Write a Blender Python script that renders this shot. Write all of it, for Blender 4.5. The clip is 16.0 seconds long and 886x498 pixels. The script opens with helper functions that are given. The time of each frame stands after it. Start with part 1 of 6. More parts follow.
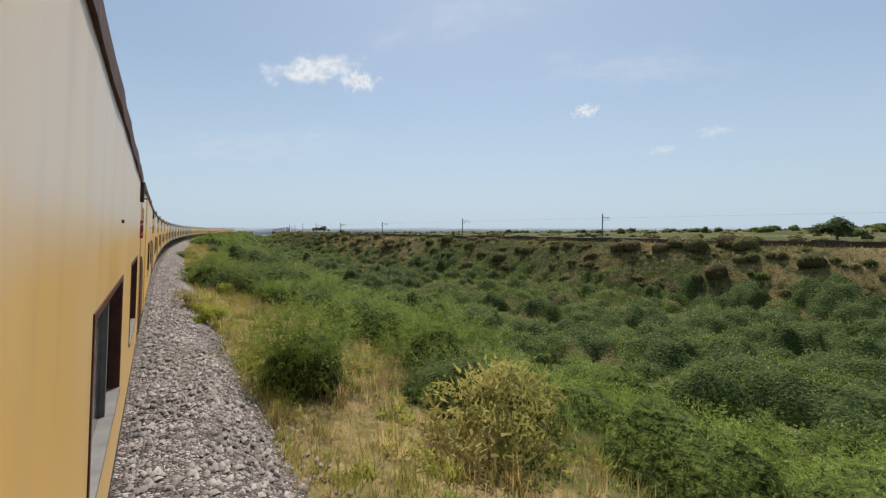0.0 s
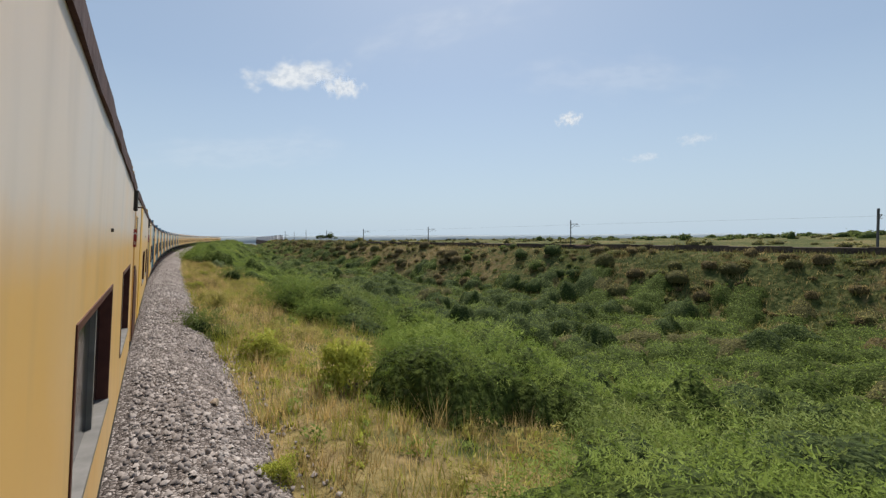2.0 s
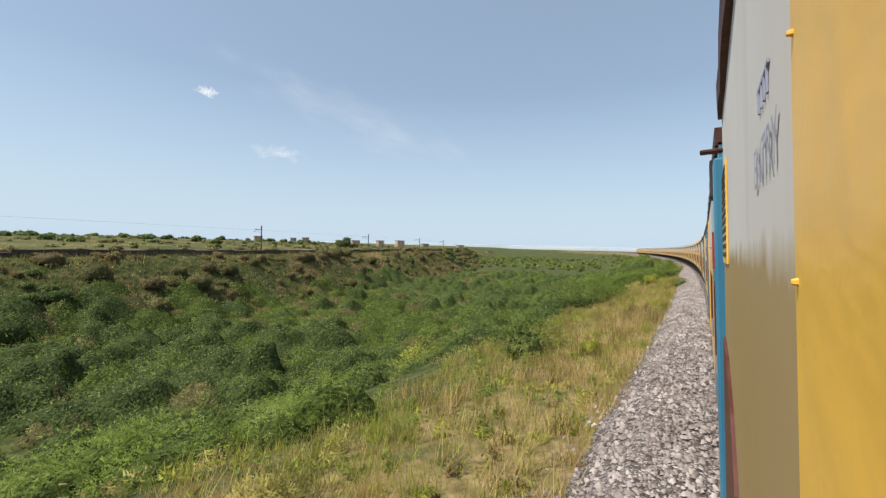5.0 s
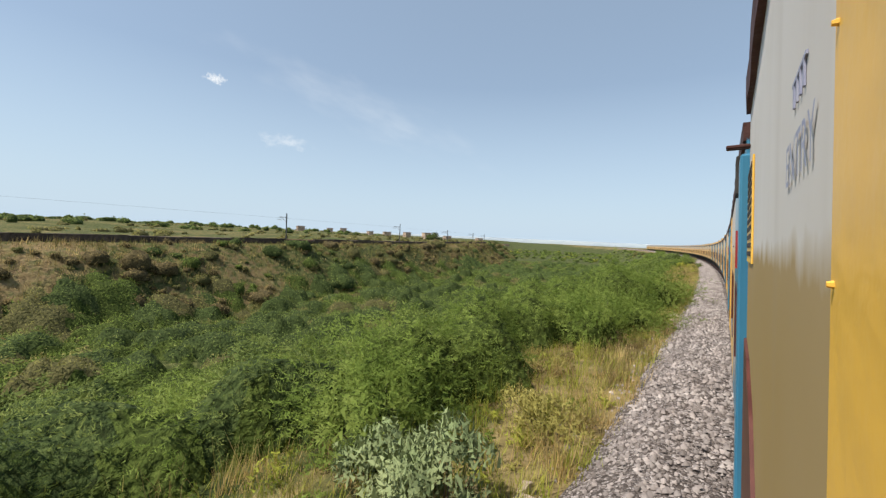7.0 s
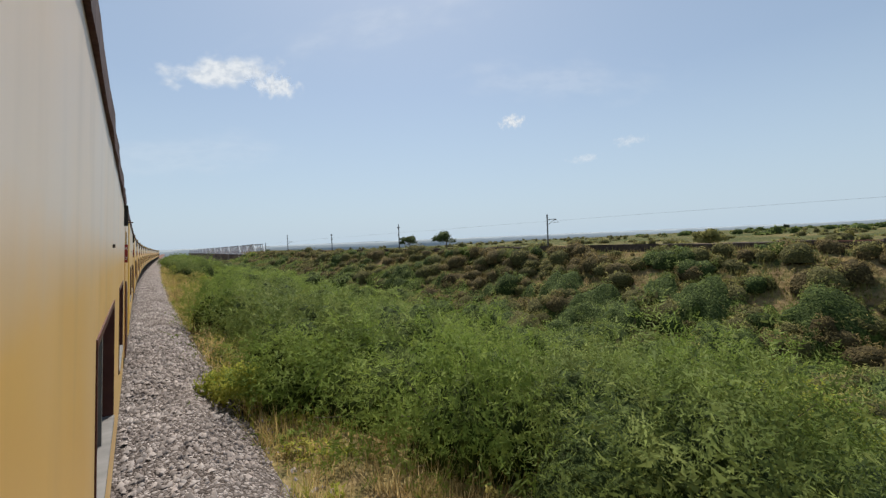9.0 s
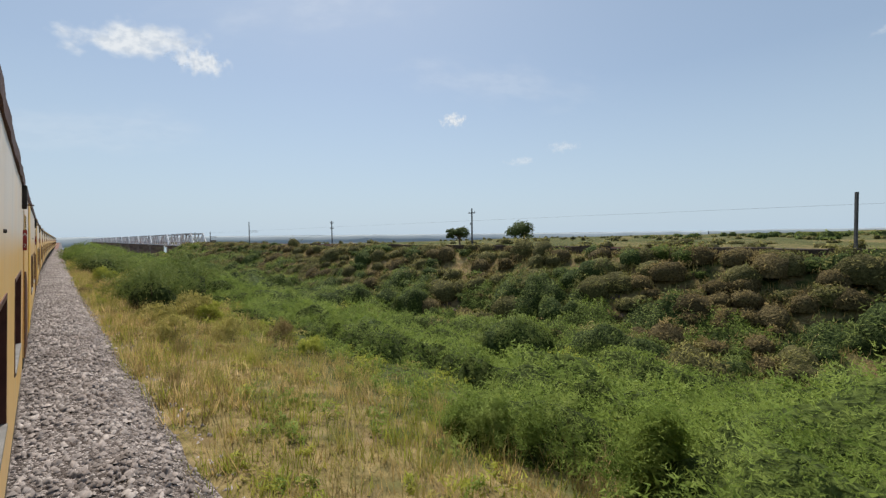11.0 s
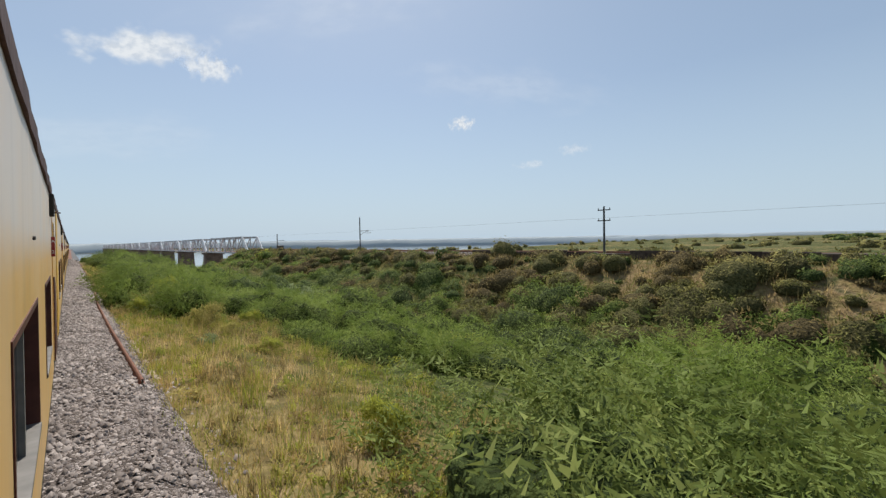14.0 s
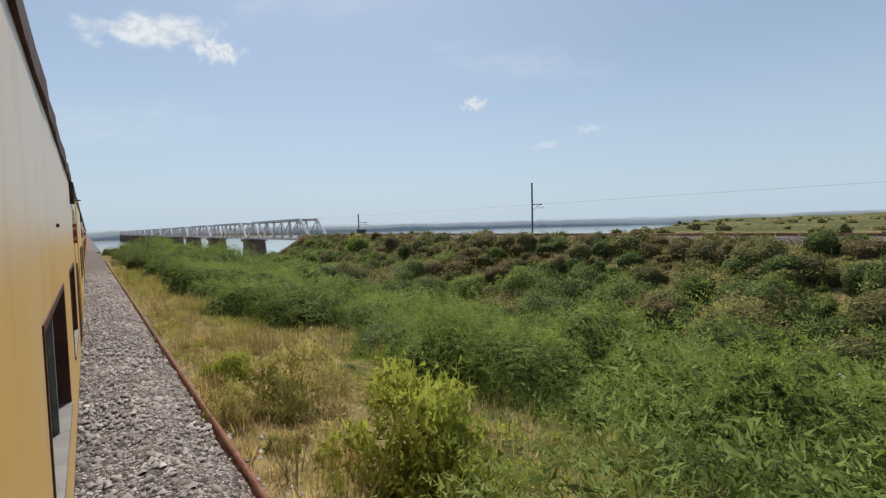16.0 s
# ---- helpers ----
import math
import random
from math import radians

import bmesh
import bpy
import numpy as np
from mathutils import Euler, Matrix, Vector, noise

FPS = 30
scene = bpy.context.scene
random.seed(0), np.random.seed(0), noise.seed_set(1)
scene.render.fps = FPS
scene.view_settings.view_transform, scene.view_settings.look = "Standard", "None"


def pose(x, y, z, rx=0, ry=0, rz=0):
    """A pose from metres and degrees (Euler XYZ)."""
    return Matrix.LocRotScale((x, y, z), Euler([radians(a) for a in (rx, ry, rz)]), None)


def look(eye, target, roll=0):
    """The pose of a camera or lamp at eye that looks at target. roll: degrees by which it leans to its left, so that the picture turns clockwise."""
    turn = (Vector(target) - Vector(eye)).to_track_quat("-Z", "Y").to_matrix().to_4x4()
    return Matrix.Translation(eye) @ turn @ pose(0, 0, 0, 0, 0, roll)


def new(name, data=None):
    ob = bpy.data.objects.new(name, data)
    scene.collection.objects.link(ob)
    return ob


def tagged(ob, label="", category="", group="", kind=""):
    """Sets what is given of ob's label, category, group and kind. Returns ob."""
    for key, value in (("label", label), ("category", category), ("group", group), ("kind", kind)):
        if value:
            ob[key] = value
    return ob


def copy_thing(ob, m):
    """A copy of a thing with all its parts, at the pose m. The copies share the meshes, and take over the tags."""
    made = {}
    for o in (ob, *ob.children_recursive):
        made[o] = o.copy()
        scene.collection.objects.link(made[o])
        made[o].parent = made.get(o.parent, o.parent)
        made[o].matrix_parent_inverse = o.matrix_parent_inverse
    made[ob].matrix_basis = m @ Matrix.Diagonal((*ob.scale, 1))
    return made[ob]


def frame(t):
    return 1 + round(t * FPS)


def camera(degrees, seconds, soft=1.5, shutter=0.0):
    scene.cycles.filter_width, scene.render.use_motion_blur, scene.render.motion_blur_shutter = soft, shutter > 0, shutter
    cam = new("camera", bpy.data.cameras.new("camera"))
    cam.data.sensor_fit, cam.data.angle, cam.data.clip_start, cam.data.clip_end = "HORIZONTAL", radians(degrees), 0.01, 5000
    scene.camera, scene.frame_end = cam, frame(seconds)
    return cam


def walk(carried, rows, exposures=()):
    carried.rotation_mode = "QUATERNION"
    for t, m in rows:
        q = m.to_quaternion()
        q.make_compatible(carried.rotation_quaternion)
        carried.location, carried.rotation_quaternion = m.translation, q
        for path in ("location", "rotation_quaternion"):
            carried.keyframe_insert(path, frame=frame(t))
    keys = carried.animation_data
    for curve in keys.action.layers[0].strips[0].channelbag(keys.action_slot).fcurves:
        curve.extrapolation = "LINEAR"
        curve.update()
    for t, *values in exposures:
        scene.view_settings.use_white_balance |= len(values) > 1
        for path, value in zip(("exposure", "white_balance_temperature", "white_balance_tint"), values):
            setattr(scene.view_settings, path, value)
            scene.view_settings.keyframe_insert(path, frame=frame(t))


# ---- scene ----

from mathutils import Vector as Vec

# ------------------------------------------------------------------ the line of the railway
# s: metres along the line from the start of the ride, u: metres to the right of it
SPEED = 22.0
STEP = 1.0
LINE_S = np.arange(-420.0, 1500.0, STEP)
LINE_K = np.interp(LINE_S, [-60, 70, 160, 240, 352], [0.00070, 0.000812, 0.000744, 0.000504, 0.00003])
LINE_K[LINE_S > 352] = 0.0
LINE_A = np.cumsum(LINE_K) * STEP
LINE_A -= np.interp(0.0, LINE_S, LINE_A)
LINE_X = np.cumsum(np.sin(LINE_A)) * STEP
LINE_Y = np.cumsum(np.cos(LINE_A)) * STEP
LINE_X -= np.interp(0.0, LINE_S, LINE_X)
LINE_Y -= np.interp(0.0, LINE_S, LINE_Y)


def heading(s):
    return float(np.interp(s, LINE_S, LINE_A))


def place(s, u, z=0.0):
    a = heading(s)
    return Vec((float(np.interp(s, LINE_S, LINE_X)) + u * math.cos(a), float(np.interp(s, LINE_S, LINE_Y)) - u * math.sin(a), z))


def places(s, u):
    a = np.interp(s, LINE_S, LINE_A)
    return np.interp(s, LINE_S, LINE_X) + u * np.cos(a), np.interp(s, LINE_S, LINE_Y) - u * np.sin(a)


# ------------------------------------------------------------------ camera
cam = camera(94.4, 16.0, soft=1.35)
EYE = 3.0
# seconds, heading, pitch, roll, metres to the right of the line
RIDE = [
    (0.0, 35.10, -2.64, 0.03, -0.004), (0.5, 34.42, -2.24, -0.12, 0.004), (1.0, 34.26, -1.95, -0.24, 0.006),
    (1.5, 35.06, -1.73, -0.11, 0.018), (2.0, 37.37, -1.62, -0.26, 0.034), (2.5, 39.76, -1.32, -0.22, 0.022),
    (2.8, 43.7, -1.0, -0.05, 0.0), (3.0, 54.16, -0.76, 0.05, -0.02), (3.2, 76.7, -0.9, 0.2, -0.04), (3.6, 106.0, -1.0, 0.6, -0.05),
    (4.0, 127.0, -0.9, 1.0, -0.06), (4.5, 143.5, -0.6, 1.2, -0.08), (5.0, 152.1, -0.4, 1.2, -0.135),
    (5.3, 153.10, -0.30, 1.11, -0.118), (5.5, 153.15, -0.28, 0.83, -0.117), (6.0, 153.80, -0.23, 1.41, -0.135),
    (6.5, 153.90, -0.81, 2.47, -0.135), (7.0, 151.95, -1.56, 2.51, -0.130), (7.5, 140.06, -1.90, 1.45, -0.08),
    (7.8, 120.5, -1.75, 0.4, -0.08), (8.0, 100.9, -1.37, -0.42, -0.08), (8.2, 84.5, -0.4, -0.3, -0.08), (8.5, 60.06, 1.45, -0.38, -0.08),
    (8.75, 48.5, 0.2, -1.4, -0.08), (9.0, 45.69, -1.12, -2.38, -0.08), (9.2, 45.94, -1.75, -3.24, -0.08), (11.3, 55.49, -1.57, -0.48, -0.045),
    (11.5, 55.77, -1.55, -0.55, -0.045), (12.0, 55.94, -1.72, 0.14, -0.045), (12.5, 55.49, -1.78, 0.22, -0.045),
    (13.0, 54.79, -1.72, -0.31, -0.045), (13.5, 54.17, -1.48, -0.93, -0.045), (14.0, 53.96, -1.14, -0.97, -0.045),
    (14.5, 53.75, -1.32, -1.12, -0.068), (15.0, 53.45, -1.94, -1.24, -0.07), (15.5, 53.02, -2.81, -1.37, -0.06),
    (16.0, 52.58, -3.41, -1.52, -0.055),
]


def ride_pose(t, yaw, pitch, roll, u):
    p = place(SPEED * t, u, EYE)
    return pose(p.x, p.y, p.z, 90 + pitch, 0, -yaw) @ pose(0, 0, 0, 0, 0, roll)


walk(cam, [(row[0], ride_pose(*row)) for row in RIDE],
     exposures=[(0, 0.0), (2.6, 0.0), (3.0, -0.17), (4.2, 0.24), (7.2, 0.24), (8.0, 0.24), (8.4, -0.06), (9.0, 0.0), (16, 0.0)])

# ------------------------------------------------------------------ sky and sun
SUN_AZ, SUN_EL = 40.0, 57.0
world = bpy.data.worlds.new("sky")
scene.world = world
world.use_nodes = True
wn = world.node_tree.nodes
sky = wn.new("ShaderNodeTexSky")
sky.sky_type, sky.sun_disc = "NISHITA", False
sky.sun_elevation, sky.sun_rotation = radians(SUN_EL), radians(SUN_AZ)
sky.air_density, sky.dust_density, sky.ozone_density = 1.0, 0.9, 1.2
wn["Background"].inputs["Strength"].default_value = 0.105
# thin haze veils the blue
veil = wn.new("ShaderNodeMix")
veil.data_type = "RGBA"
veil.inputs["B"].default_value = (4.75, 5.98, 7.15, 1)
sky_at = wn.new("ShaderNodeTexCoord")
sky_up = wn.new("ShaderNodeSeparateXYZ")
haze = wn.new("ShaderNodeMapRange")
haze.inputs["From Min"].default_value, haze.inputs["From Max"].default_value = 0.0, 0.34
haze.inputs["To Min"].default_value, haze.inputs["To Max"].default_value = 0.93, 0.36
world.node_tree.links.new(sky_at.outputs["Generated"], sky_up.inputs[0])
world.node_tree.links.new(sky_up.outputs["Z"], haze.inputs["Value"])
world.node_tree.links.new(haze.outputs[0], veil.inputs["Factor"])
world.node_tree.links.new(sky.outputs[0], veil.inputs["A"])
world.node_tree.links.new(veil.outputs["Result"], wn["Background"].inputs["Color"])
lamp = bpy.data.lights.new("sun", "SUN")
lamp.energy, lamp.angle, lamp.color = 4.9, radians(0.5), (1.0, 0.95, 0.86)
sun = new("sun", lamp)
sun_dir = Vec((math.sin(radians(SUN_AZ)) * math.cos(radians(SUN_EL)), math.cos(radians(SUN_AZ)) * math.cos(radians(SUN_EL)), math.sin(radians(SUN_EL))))
sun.matrix_world = look(sun_dir * 200, (0, 0, 0))


# ------------------------------------------------------------------ materials
def material(name, stops, scale=4.0, detail=6.0, rough=0.8, metal=0.0, bump=0.0, bump_scale=30.0, vary=0.0, island=False,
             leaf=0.0, second=None, second_scale=0.4, coords="Object", spec=0.3, stretch=None):
    """Colours along a noise (stops), broken at a second, larger scale; vary: by object or island."""
    m = bpy.data.materials.new(name)
    m.use_nodes = True
    n, l = m.node_tree.nodes, m.node_tree.links
    b = n["Principled BSDF"]
    b.inputs["Roughness"].default_value, b.inputs["Metallic"].default_value = rough, metal
    b.inputs["Specular IOR Level"].default_value = spec
    tc = n.new("ShaderNodeTexCoord")
    vec = tc.outputs[coords]
    if stretch:
        mp = n.new("ShaderNodeMapping")
        mp.inputs["Scale"].default_value = stretch
        l.new(vec, mp.inputs["Vector"])
        vec = mp.outputs[0]
    nz = n.new("ShaderNodeTexNoise")
    nz.inputs["Scale"].default_value, nz.inputs["Detail"].default_value = scale, detail
    l.new(vec, nz.inputs["Vector"])
    ramp = n.new("ShaderNodeValToRGB")
    els = ramp.color_ramp.elements
    lo, hi = 0.32, 0.68
    for i, c in enumerate(stops):
        e = els[i] if i < 2 else els.new(1.0)
        e.position, e.color = lo + (hi - lo) * i / max(1, len(stops) - 1), (*c, 1)
    l.new(nz.outputs["Fac"], ramp.inputs[0])
    out = ramp.outputs[0]
    if second:
        n2 = n.new("ShaderNodeTexNoise")
        n2.inputs["Scale"].default_value, n2.inputs["Detail"].default_value = second_scale, 4.0
        l.new(vec, n2.inputs["Vector"])
        r2 = n.new("ShaderNodeMapRange")
        r2.inputs["From Min"].default_value, r2.inputs["From Max"].default_value = 0.45, 0.65
        l.new(n2.outputs["Fac"], r2.inputs["Value"])
        mx = n.new("ShaderNodeMix")
        mx.data_type = "RGBA"
        l.new(r2.outputs[0], mx.inputs["Factor"])
        l.new(out, mx.inputs["A"])
        mx.inputs["B"].default_value = (*second, 1)
        out = mx.outputs["Result"]
    if vary:
        rnd = n.new("ShaderNodeNewGeometry").outputs["Random Per Island"] if island else n.new("ShaderNodeObjectInfo").outputs["Random"]
        mr = n.new("ShaderNodeMapRange")
        mr.inputs["To Min"].default_value, mr.inputs["To Max"].default_value = 1 - vary, 1 + vary
        l.new(rnd, mr.inputs["Value"])
        hs = n.new("ShaderNodeHueSaturation")
        l.new(out, hs.inputs["Color"])
        l.new(mr.outputs[0], hs.inputs["Value"])
        out = hs.outputs[0]
    l.new(out, b.inputs["Base Color"])
    if bump:
        nb = n.new("ShaderNodeTexNoise")
        nb.inputs["Scale"].default_value, nb.inputs["Detail"].default_value = bump_scale, 5.0
        l.new(vec, nb.inputs["Vector"])
        bp = n.new("ShaderNodeBump")
        bp.inputs["Strength"].default_value, bp.inputs["Distance"].default_value = bump, 0.05 if bump_scale > 5 else 0.3
        l.new(nb.outputs["Fac"], bp.inputs["Height"])
        l.new(bp.outputs[0], b.inputs["Normal"])
    if leaf:
        tr = n.new("ShaderNodeBsdfTranslucent")
        l.new(out, tr.inputs["Color"])
        ms = n.new("ShaderNodeMixShader")
        ms.inputs[0].default_value = leaf
        l.new(b.outputs[0], ms.inputs[1])
        l.new(tr.outputs[0], ms.inputs[2])
        l.new(ms.outputs[0], n["Material Output"].inputs["Surface"])
    return m


def broken_stone(name, stops, scale):
    """Packed angular stones of mixed grey, the shade in the gaps between them painted dark."""
    m = bpy.data.materials.new(name)
    m.use_nodes = True
    n, l = m.node_tree.nodes, m.node_tree.links
    bs = n["Principled BSDF"]
    bs.inputs["Roughness"].default_value, bs.inputs["Specular IOR Level"].default_value = 0.95, 0.05
    tc = n.new("ShaderNodeTexCoord").outputs["Object"]
    cell, edge = n.new("ShaderNodeTexVoronoi"), n.new("ShaderNodeTexVoronoi")
    edge.feature = "DISTANCE_TO_EDGE"
    for v in (cell, edge):
        v.inputs["Scale"].default_value = scale
        l.new(tc, v.inputs["Vector"])
    sp = n.new("ShaderNodeSeparateColor")
    l.new(cell.outputs["Color"], sp.inputs[0])
    rp = n.new("ShaderNodeValToRGB")
    for k, col in enumerate(stops):
        e = rp.color_ramp.elements[k] if k < 2 else rp.color_ramp.elements.new(1.0)
        e.position, e.color = k / (len(stops) - 1), (*col, 1)
    l.new(sp.outputs[0], rp.inputs[0])
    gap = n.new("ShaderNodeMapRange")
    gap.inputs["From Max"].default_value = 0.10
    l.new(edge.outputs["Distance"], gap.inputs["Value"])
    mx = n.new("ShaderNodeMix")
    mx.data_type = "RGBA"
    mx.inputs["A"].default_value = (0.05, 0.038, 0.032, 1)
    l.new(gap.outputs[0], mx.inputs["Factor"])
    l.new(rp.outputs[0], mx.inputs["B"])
    l.new(mx.outputs["Result"], bs.inputs["Base Color"])
    hi = n.new("ShaderNodeMath")
    hi.operation = "MULTIPLY_ADD"
    l.new(edge.outputs["Distance"], hi.inputs[0])
    hi.inputs[1].default_value = 1.6
    l.new(sp.outputs[1], hi.inputs[2])
    bp = n.new("ShaderNodeBump")
    bp.inputs["Strength"].default_value, bp.inputs["Distance"].default_value = 1.0, 0.05
    l.new(hi.outputs[0], bp.inputs["Height"])
    l.new(bp.outputs[0], bs.inputs["Normal"])
    return m


MUSTARD = material("mustard paint", [(0.58, 0.34, 0.085), (0.64, 0.40, 0.12)], 1.0, rough=0.4, stretch=(1, 4, 0.6), second=(0.52, 0.30, 0.09), second_scale=0.8, bump=0.05, bump_scale=4)
YELLOW = material("yellow door paint", [(0.80, 0.47, 0.075), (0.86, 0.52, 0.095)], 3.0, rough=0.45, second=(0.76, 0.43, 0.065), second_scale=1.5, bump=0.12, bump_scale=9)
BLUE = material("blue coach paint", [(0.035, 0.16, 0.27), (0.05, 0.21, 0.33)], 1.5, rough=0.4, second=(0.06, 0.19, 0.28))
PALE_BLUE = material("pale blue coach paint", [(0.25, 0.36, 0.42), (0.33, 0.43, 0.48)], 1.5, rough=0.4, second=(0.22, 0.32, 0.38))
GUTTER = material("dark maroon gutter", [(0.05, 0.017, 0.013), (0.09, 0.034, 0.025)], 5, rough=0.7, bump=0.3, bump_scale=12)
ROOF = material("grey train roof", [(0.20, 0.19, 0.18), (0.30, 0.29, 0.27)], 2, rough=0.7, second=(0.15, 0.13, 0.12))
UNDER = material("dusty black undergear", [(0.025, 0.022, 0.02), (0.06, 0.05, 0.042)], 5, rough=0.85)
GLASS = material("dark tinted window glass", [(0.012, 0.012, 0.014), (0.03, 0.028, 0.028)], 2, rough=0.12, spec=0.5)
SILVER = material("aluminium window frame", [(0.16, 0.15, 0.14), (0.25, 0.235, 0.22)], 8, rough=0.5, metal=0.3)
MAROON = material("dark maroon frame", [(0.07, 0.02, 0.016), (0.11, 0.035, 0.025)], 8, rough=0.5)
RED = material("red board paint", [(0.30, 0.03, 0.03), (0.38, 0.05, 0.045)], 8, rough=0.5)
WHITE = material("white paint", [(0.72, 0.70, 0.66), (0.8, 0.78, 0.75)], 8, rough=0.6)
TEXT_BLUE = material("faded blue lettering", [(0.24, 0.25, 0.36), (0.34, 0.34, 0.41)], 30, rough=0.6)
RUST = material("rusty steel", [(0.13, 0.05, 0.03), (0.24, 0.11, 0.07)], 8, rough=0.8, bump=0.2)
STEEL = material("weathered steel", [(0.05, 0.05, 0.05), (0.11, 0.105, 0.10)], 6, rough=0.7)
SILVER_PAINT = material("silver bridge paint", [(0.42, 0.41, 0.42), (0.56, 0.54, 0.55)], 1, rough=0.5, second=(0.36, 0.30, 0.29))
# Brighter copy of the bridge paint: sun on the end posts put into the colour.
SUNLIT_POST = material("silver paint brightened for sunlight", [(0.62, 0.61, 0.61), (0.74, 0.73, 0.73)], 1, rough=0.45, second=(0.55, 0.52, 0.51))
MASONRY = material("brown pier masonry", [(0.13, 0.085, 0.065), (0.22, 0.15, 0.12)], 1.5, rough=0.9, second=(0.10, 0.07, 0.055), bump=0.5, bump_scale=4)
# Dark tone also holds the shade on the wall's face; serves rubble too.
WALLSTONE = material("shade-dark parapet stone", [(0.045, 0.032, 0.026), (0.10, 0.075, 0.06)], 2.5, rough=0.95, vary=0.25, bump=0.5, bump_scale=8)
CONCRETE = material("pale concrete", [(0.42, 0.38, 0.33), (0.55, 0.50, 0.44)], 3, rough=0.9, bump=0.2)
STONE = material("ballast stone", [(0.20, 0.168, 0.152), (0.29, 0.25, 0.23), (0.37, 0.325, 0.30)], 1.0, rough=1.0, vary=0.34, island=True, spec=0.02)
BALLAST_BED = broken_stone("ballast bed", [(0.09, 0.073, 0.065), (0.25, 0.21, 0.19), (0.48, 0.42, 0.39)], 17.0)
SLAB = material("pale slab stone", [(0.30, 0.225, 0.16), (0.44, 0.35, 0.26)], 4, rough=0.9, vary=0.2, bump=0.4)
BRICK_RED = material("red brick rubble", [(0.28, 0.09, 0.06), (0.38, 0.15, 0.10)], 8, rough=0.9, vary=0.2)
BARK = material("grey brown bark", [(0.09, 0.065, 0.045), (0.17, 0.13, 0.10)], 14, rough=0.95)
LEAF = material("feathery green leaves", [(0.130, 0.187, 0.035), (0.189, 0.250, 0.051), (0.264, 0.318, 0.078)], 0.9, rough=0.6, vary=0.16, island=True, leaf=0.42, spec=0.06)
LEAF_DEEP = material("deep green leaves", [(0.108, 0.147, 0.036), (0.162, 0.203, 0.053), (0.226, 0.256, 0.073)], 0.9, rough=0.6, vary=0.16, island=True, leaf=0.32, spec=0.06)
LEAF_LIME = material("yellow green weeds", [(0.211, 0.245, 0.039), (0.329, 0.344, 0.056), (0.439, 0.421, 0.086)], 1.2, rough=0.7, vary=0.16, island=True, leaf=0.4, spec=0.06)
LEAF_OLIVE = material("olive scrub leaves", [(0.138, 0.136, 0.042), (0.222, 0.204, 0.065), (0.325, 0.278, 0.10)], 0.12, rough=0.8, vary=0.16, island=True, leaf=0.15, spec=0.06)
LEAF_STRAW = material("olive straw weeds", [(0.265, 0.241, 0.069), (0.391, 0.345, 0.103), (0.529, 0.437, 0.167)], 0.8, rough=0.8, vary=0.16, island=True, leaf=0.42, spec=0.06)
LEAF_PALE = material("pale grey green leaves", [(0.192, 0.240, 0.108), (0.288, 0.324, 0.156)], 1.5, rough=0.8, vary=0.16, island=True, leaf=0.2, spec=0.06)
LEAF_TREE = material("dark tree leaves", [(0.045, 0.066, 0.02), (0.07, 0.095, 0.028), (0.10, 0.125, 0.04)], 0.9, rough=0.7, vary=0.16, island=True, leaf=0.15, spec=0.06)
STRAW = material("dry straw grass", [(0.39, 0.28, 0.103), (0.56, 0.405, 0.168), (0.68, 0.51, 0.26)], 0.35, rough=0.85, vary=0.3, island=True, leaf=0.5)
DRY = material("dry brown scrub", [(0.19, 0.145, 0.062), (0.33, 0.25, 0.105)], 0.4, rough=0.9, vary=0.16, island=True, leaf=0.35, spec=0.06)
# Darkened copies of the leaf colours: shade between leaves painted onto the inner masses.
SHADED_MASS = {}
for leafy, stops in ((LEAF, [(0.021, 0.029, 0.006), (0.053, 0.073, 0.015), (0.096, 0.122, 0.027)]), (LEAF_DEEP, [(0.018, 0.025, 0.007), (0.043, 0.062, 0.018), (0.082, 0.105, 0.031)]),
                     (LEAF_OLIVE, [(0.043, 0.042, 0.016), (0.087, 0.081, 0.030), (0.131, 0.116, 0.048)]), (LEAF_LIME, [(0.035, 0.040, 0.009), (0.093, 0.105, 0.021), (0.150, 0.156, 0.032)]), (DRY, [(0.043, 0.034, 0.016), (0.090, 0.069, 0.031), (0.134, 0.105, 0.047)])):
    SHADED_MASS[leafy.name] = material("shade-darkened inner growth of " + leafy.name, stops, 5.5, detail=5, rough=0.9, bump=1.0, bump_scale=4.5, vary=0.22, island=True, spec=0.1)
GROUND = None
WATER = material("pale river water", [(0.22, 0.26, 0.28), (0.27, 0.31, 0.33)], 0.02, rough=0.12, spec=0.5, bump=0.05, bump_scale=0.6)
# Pale grey blue base colour: distance haze painted onto woods and hills.
HAZED_WOOD = material("distant woods tinted by haze", [(0.30, 0.345, 0.375), (0.35, 0.39, 0.42)], 0.02, rough=1.0, second=(0.36, 0.395, 0.41), second_scale=0.004, spec=0.0)


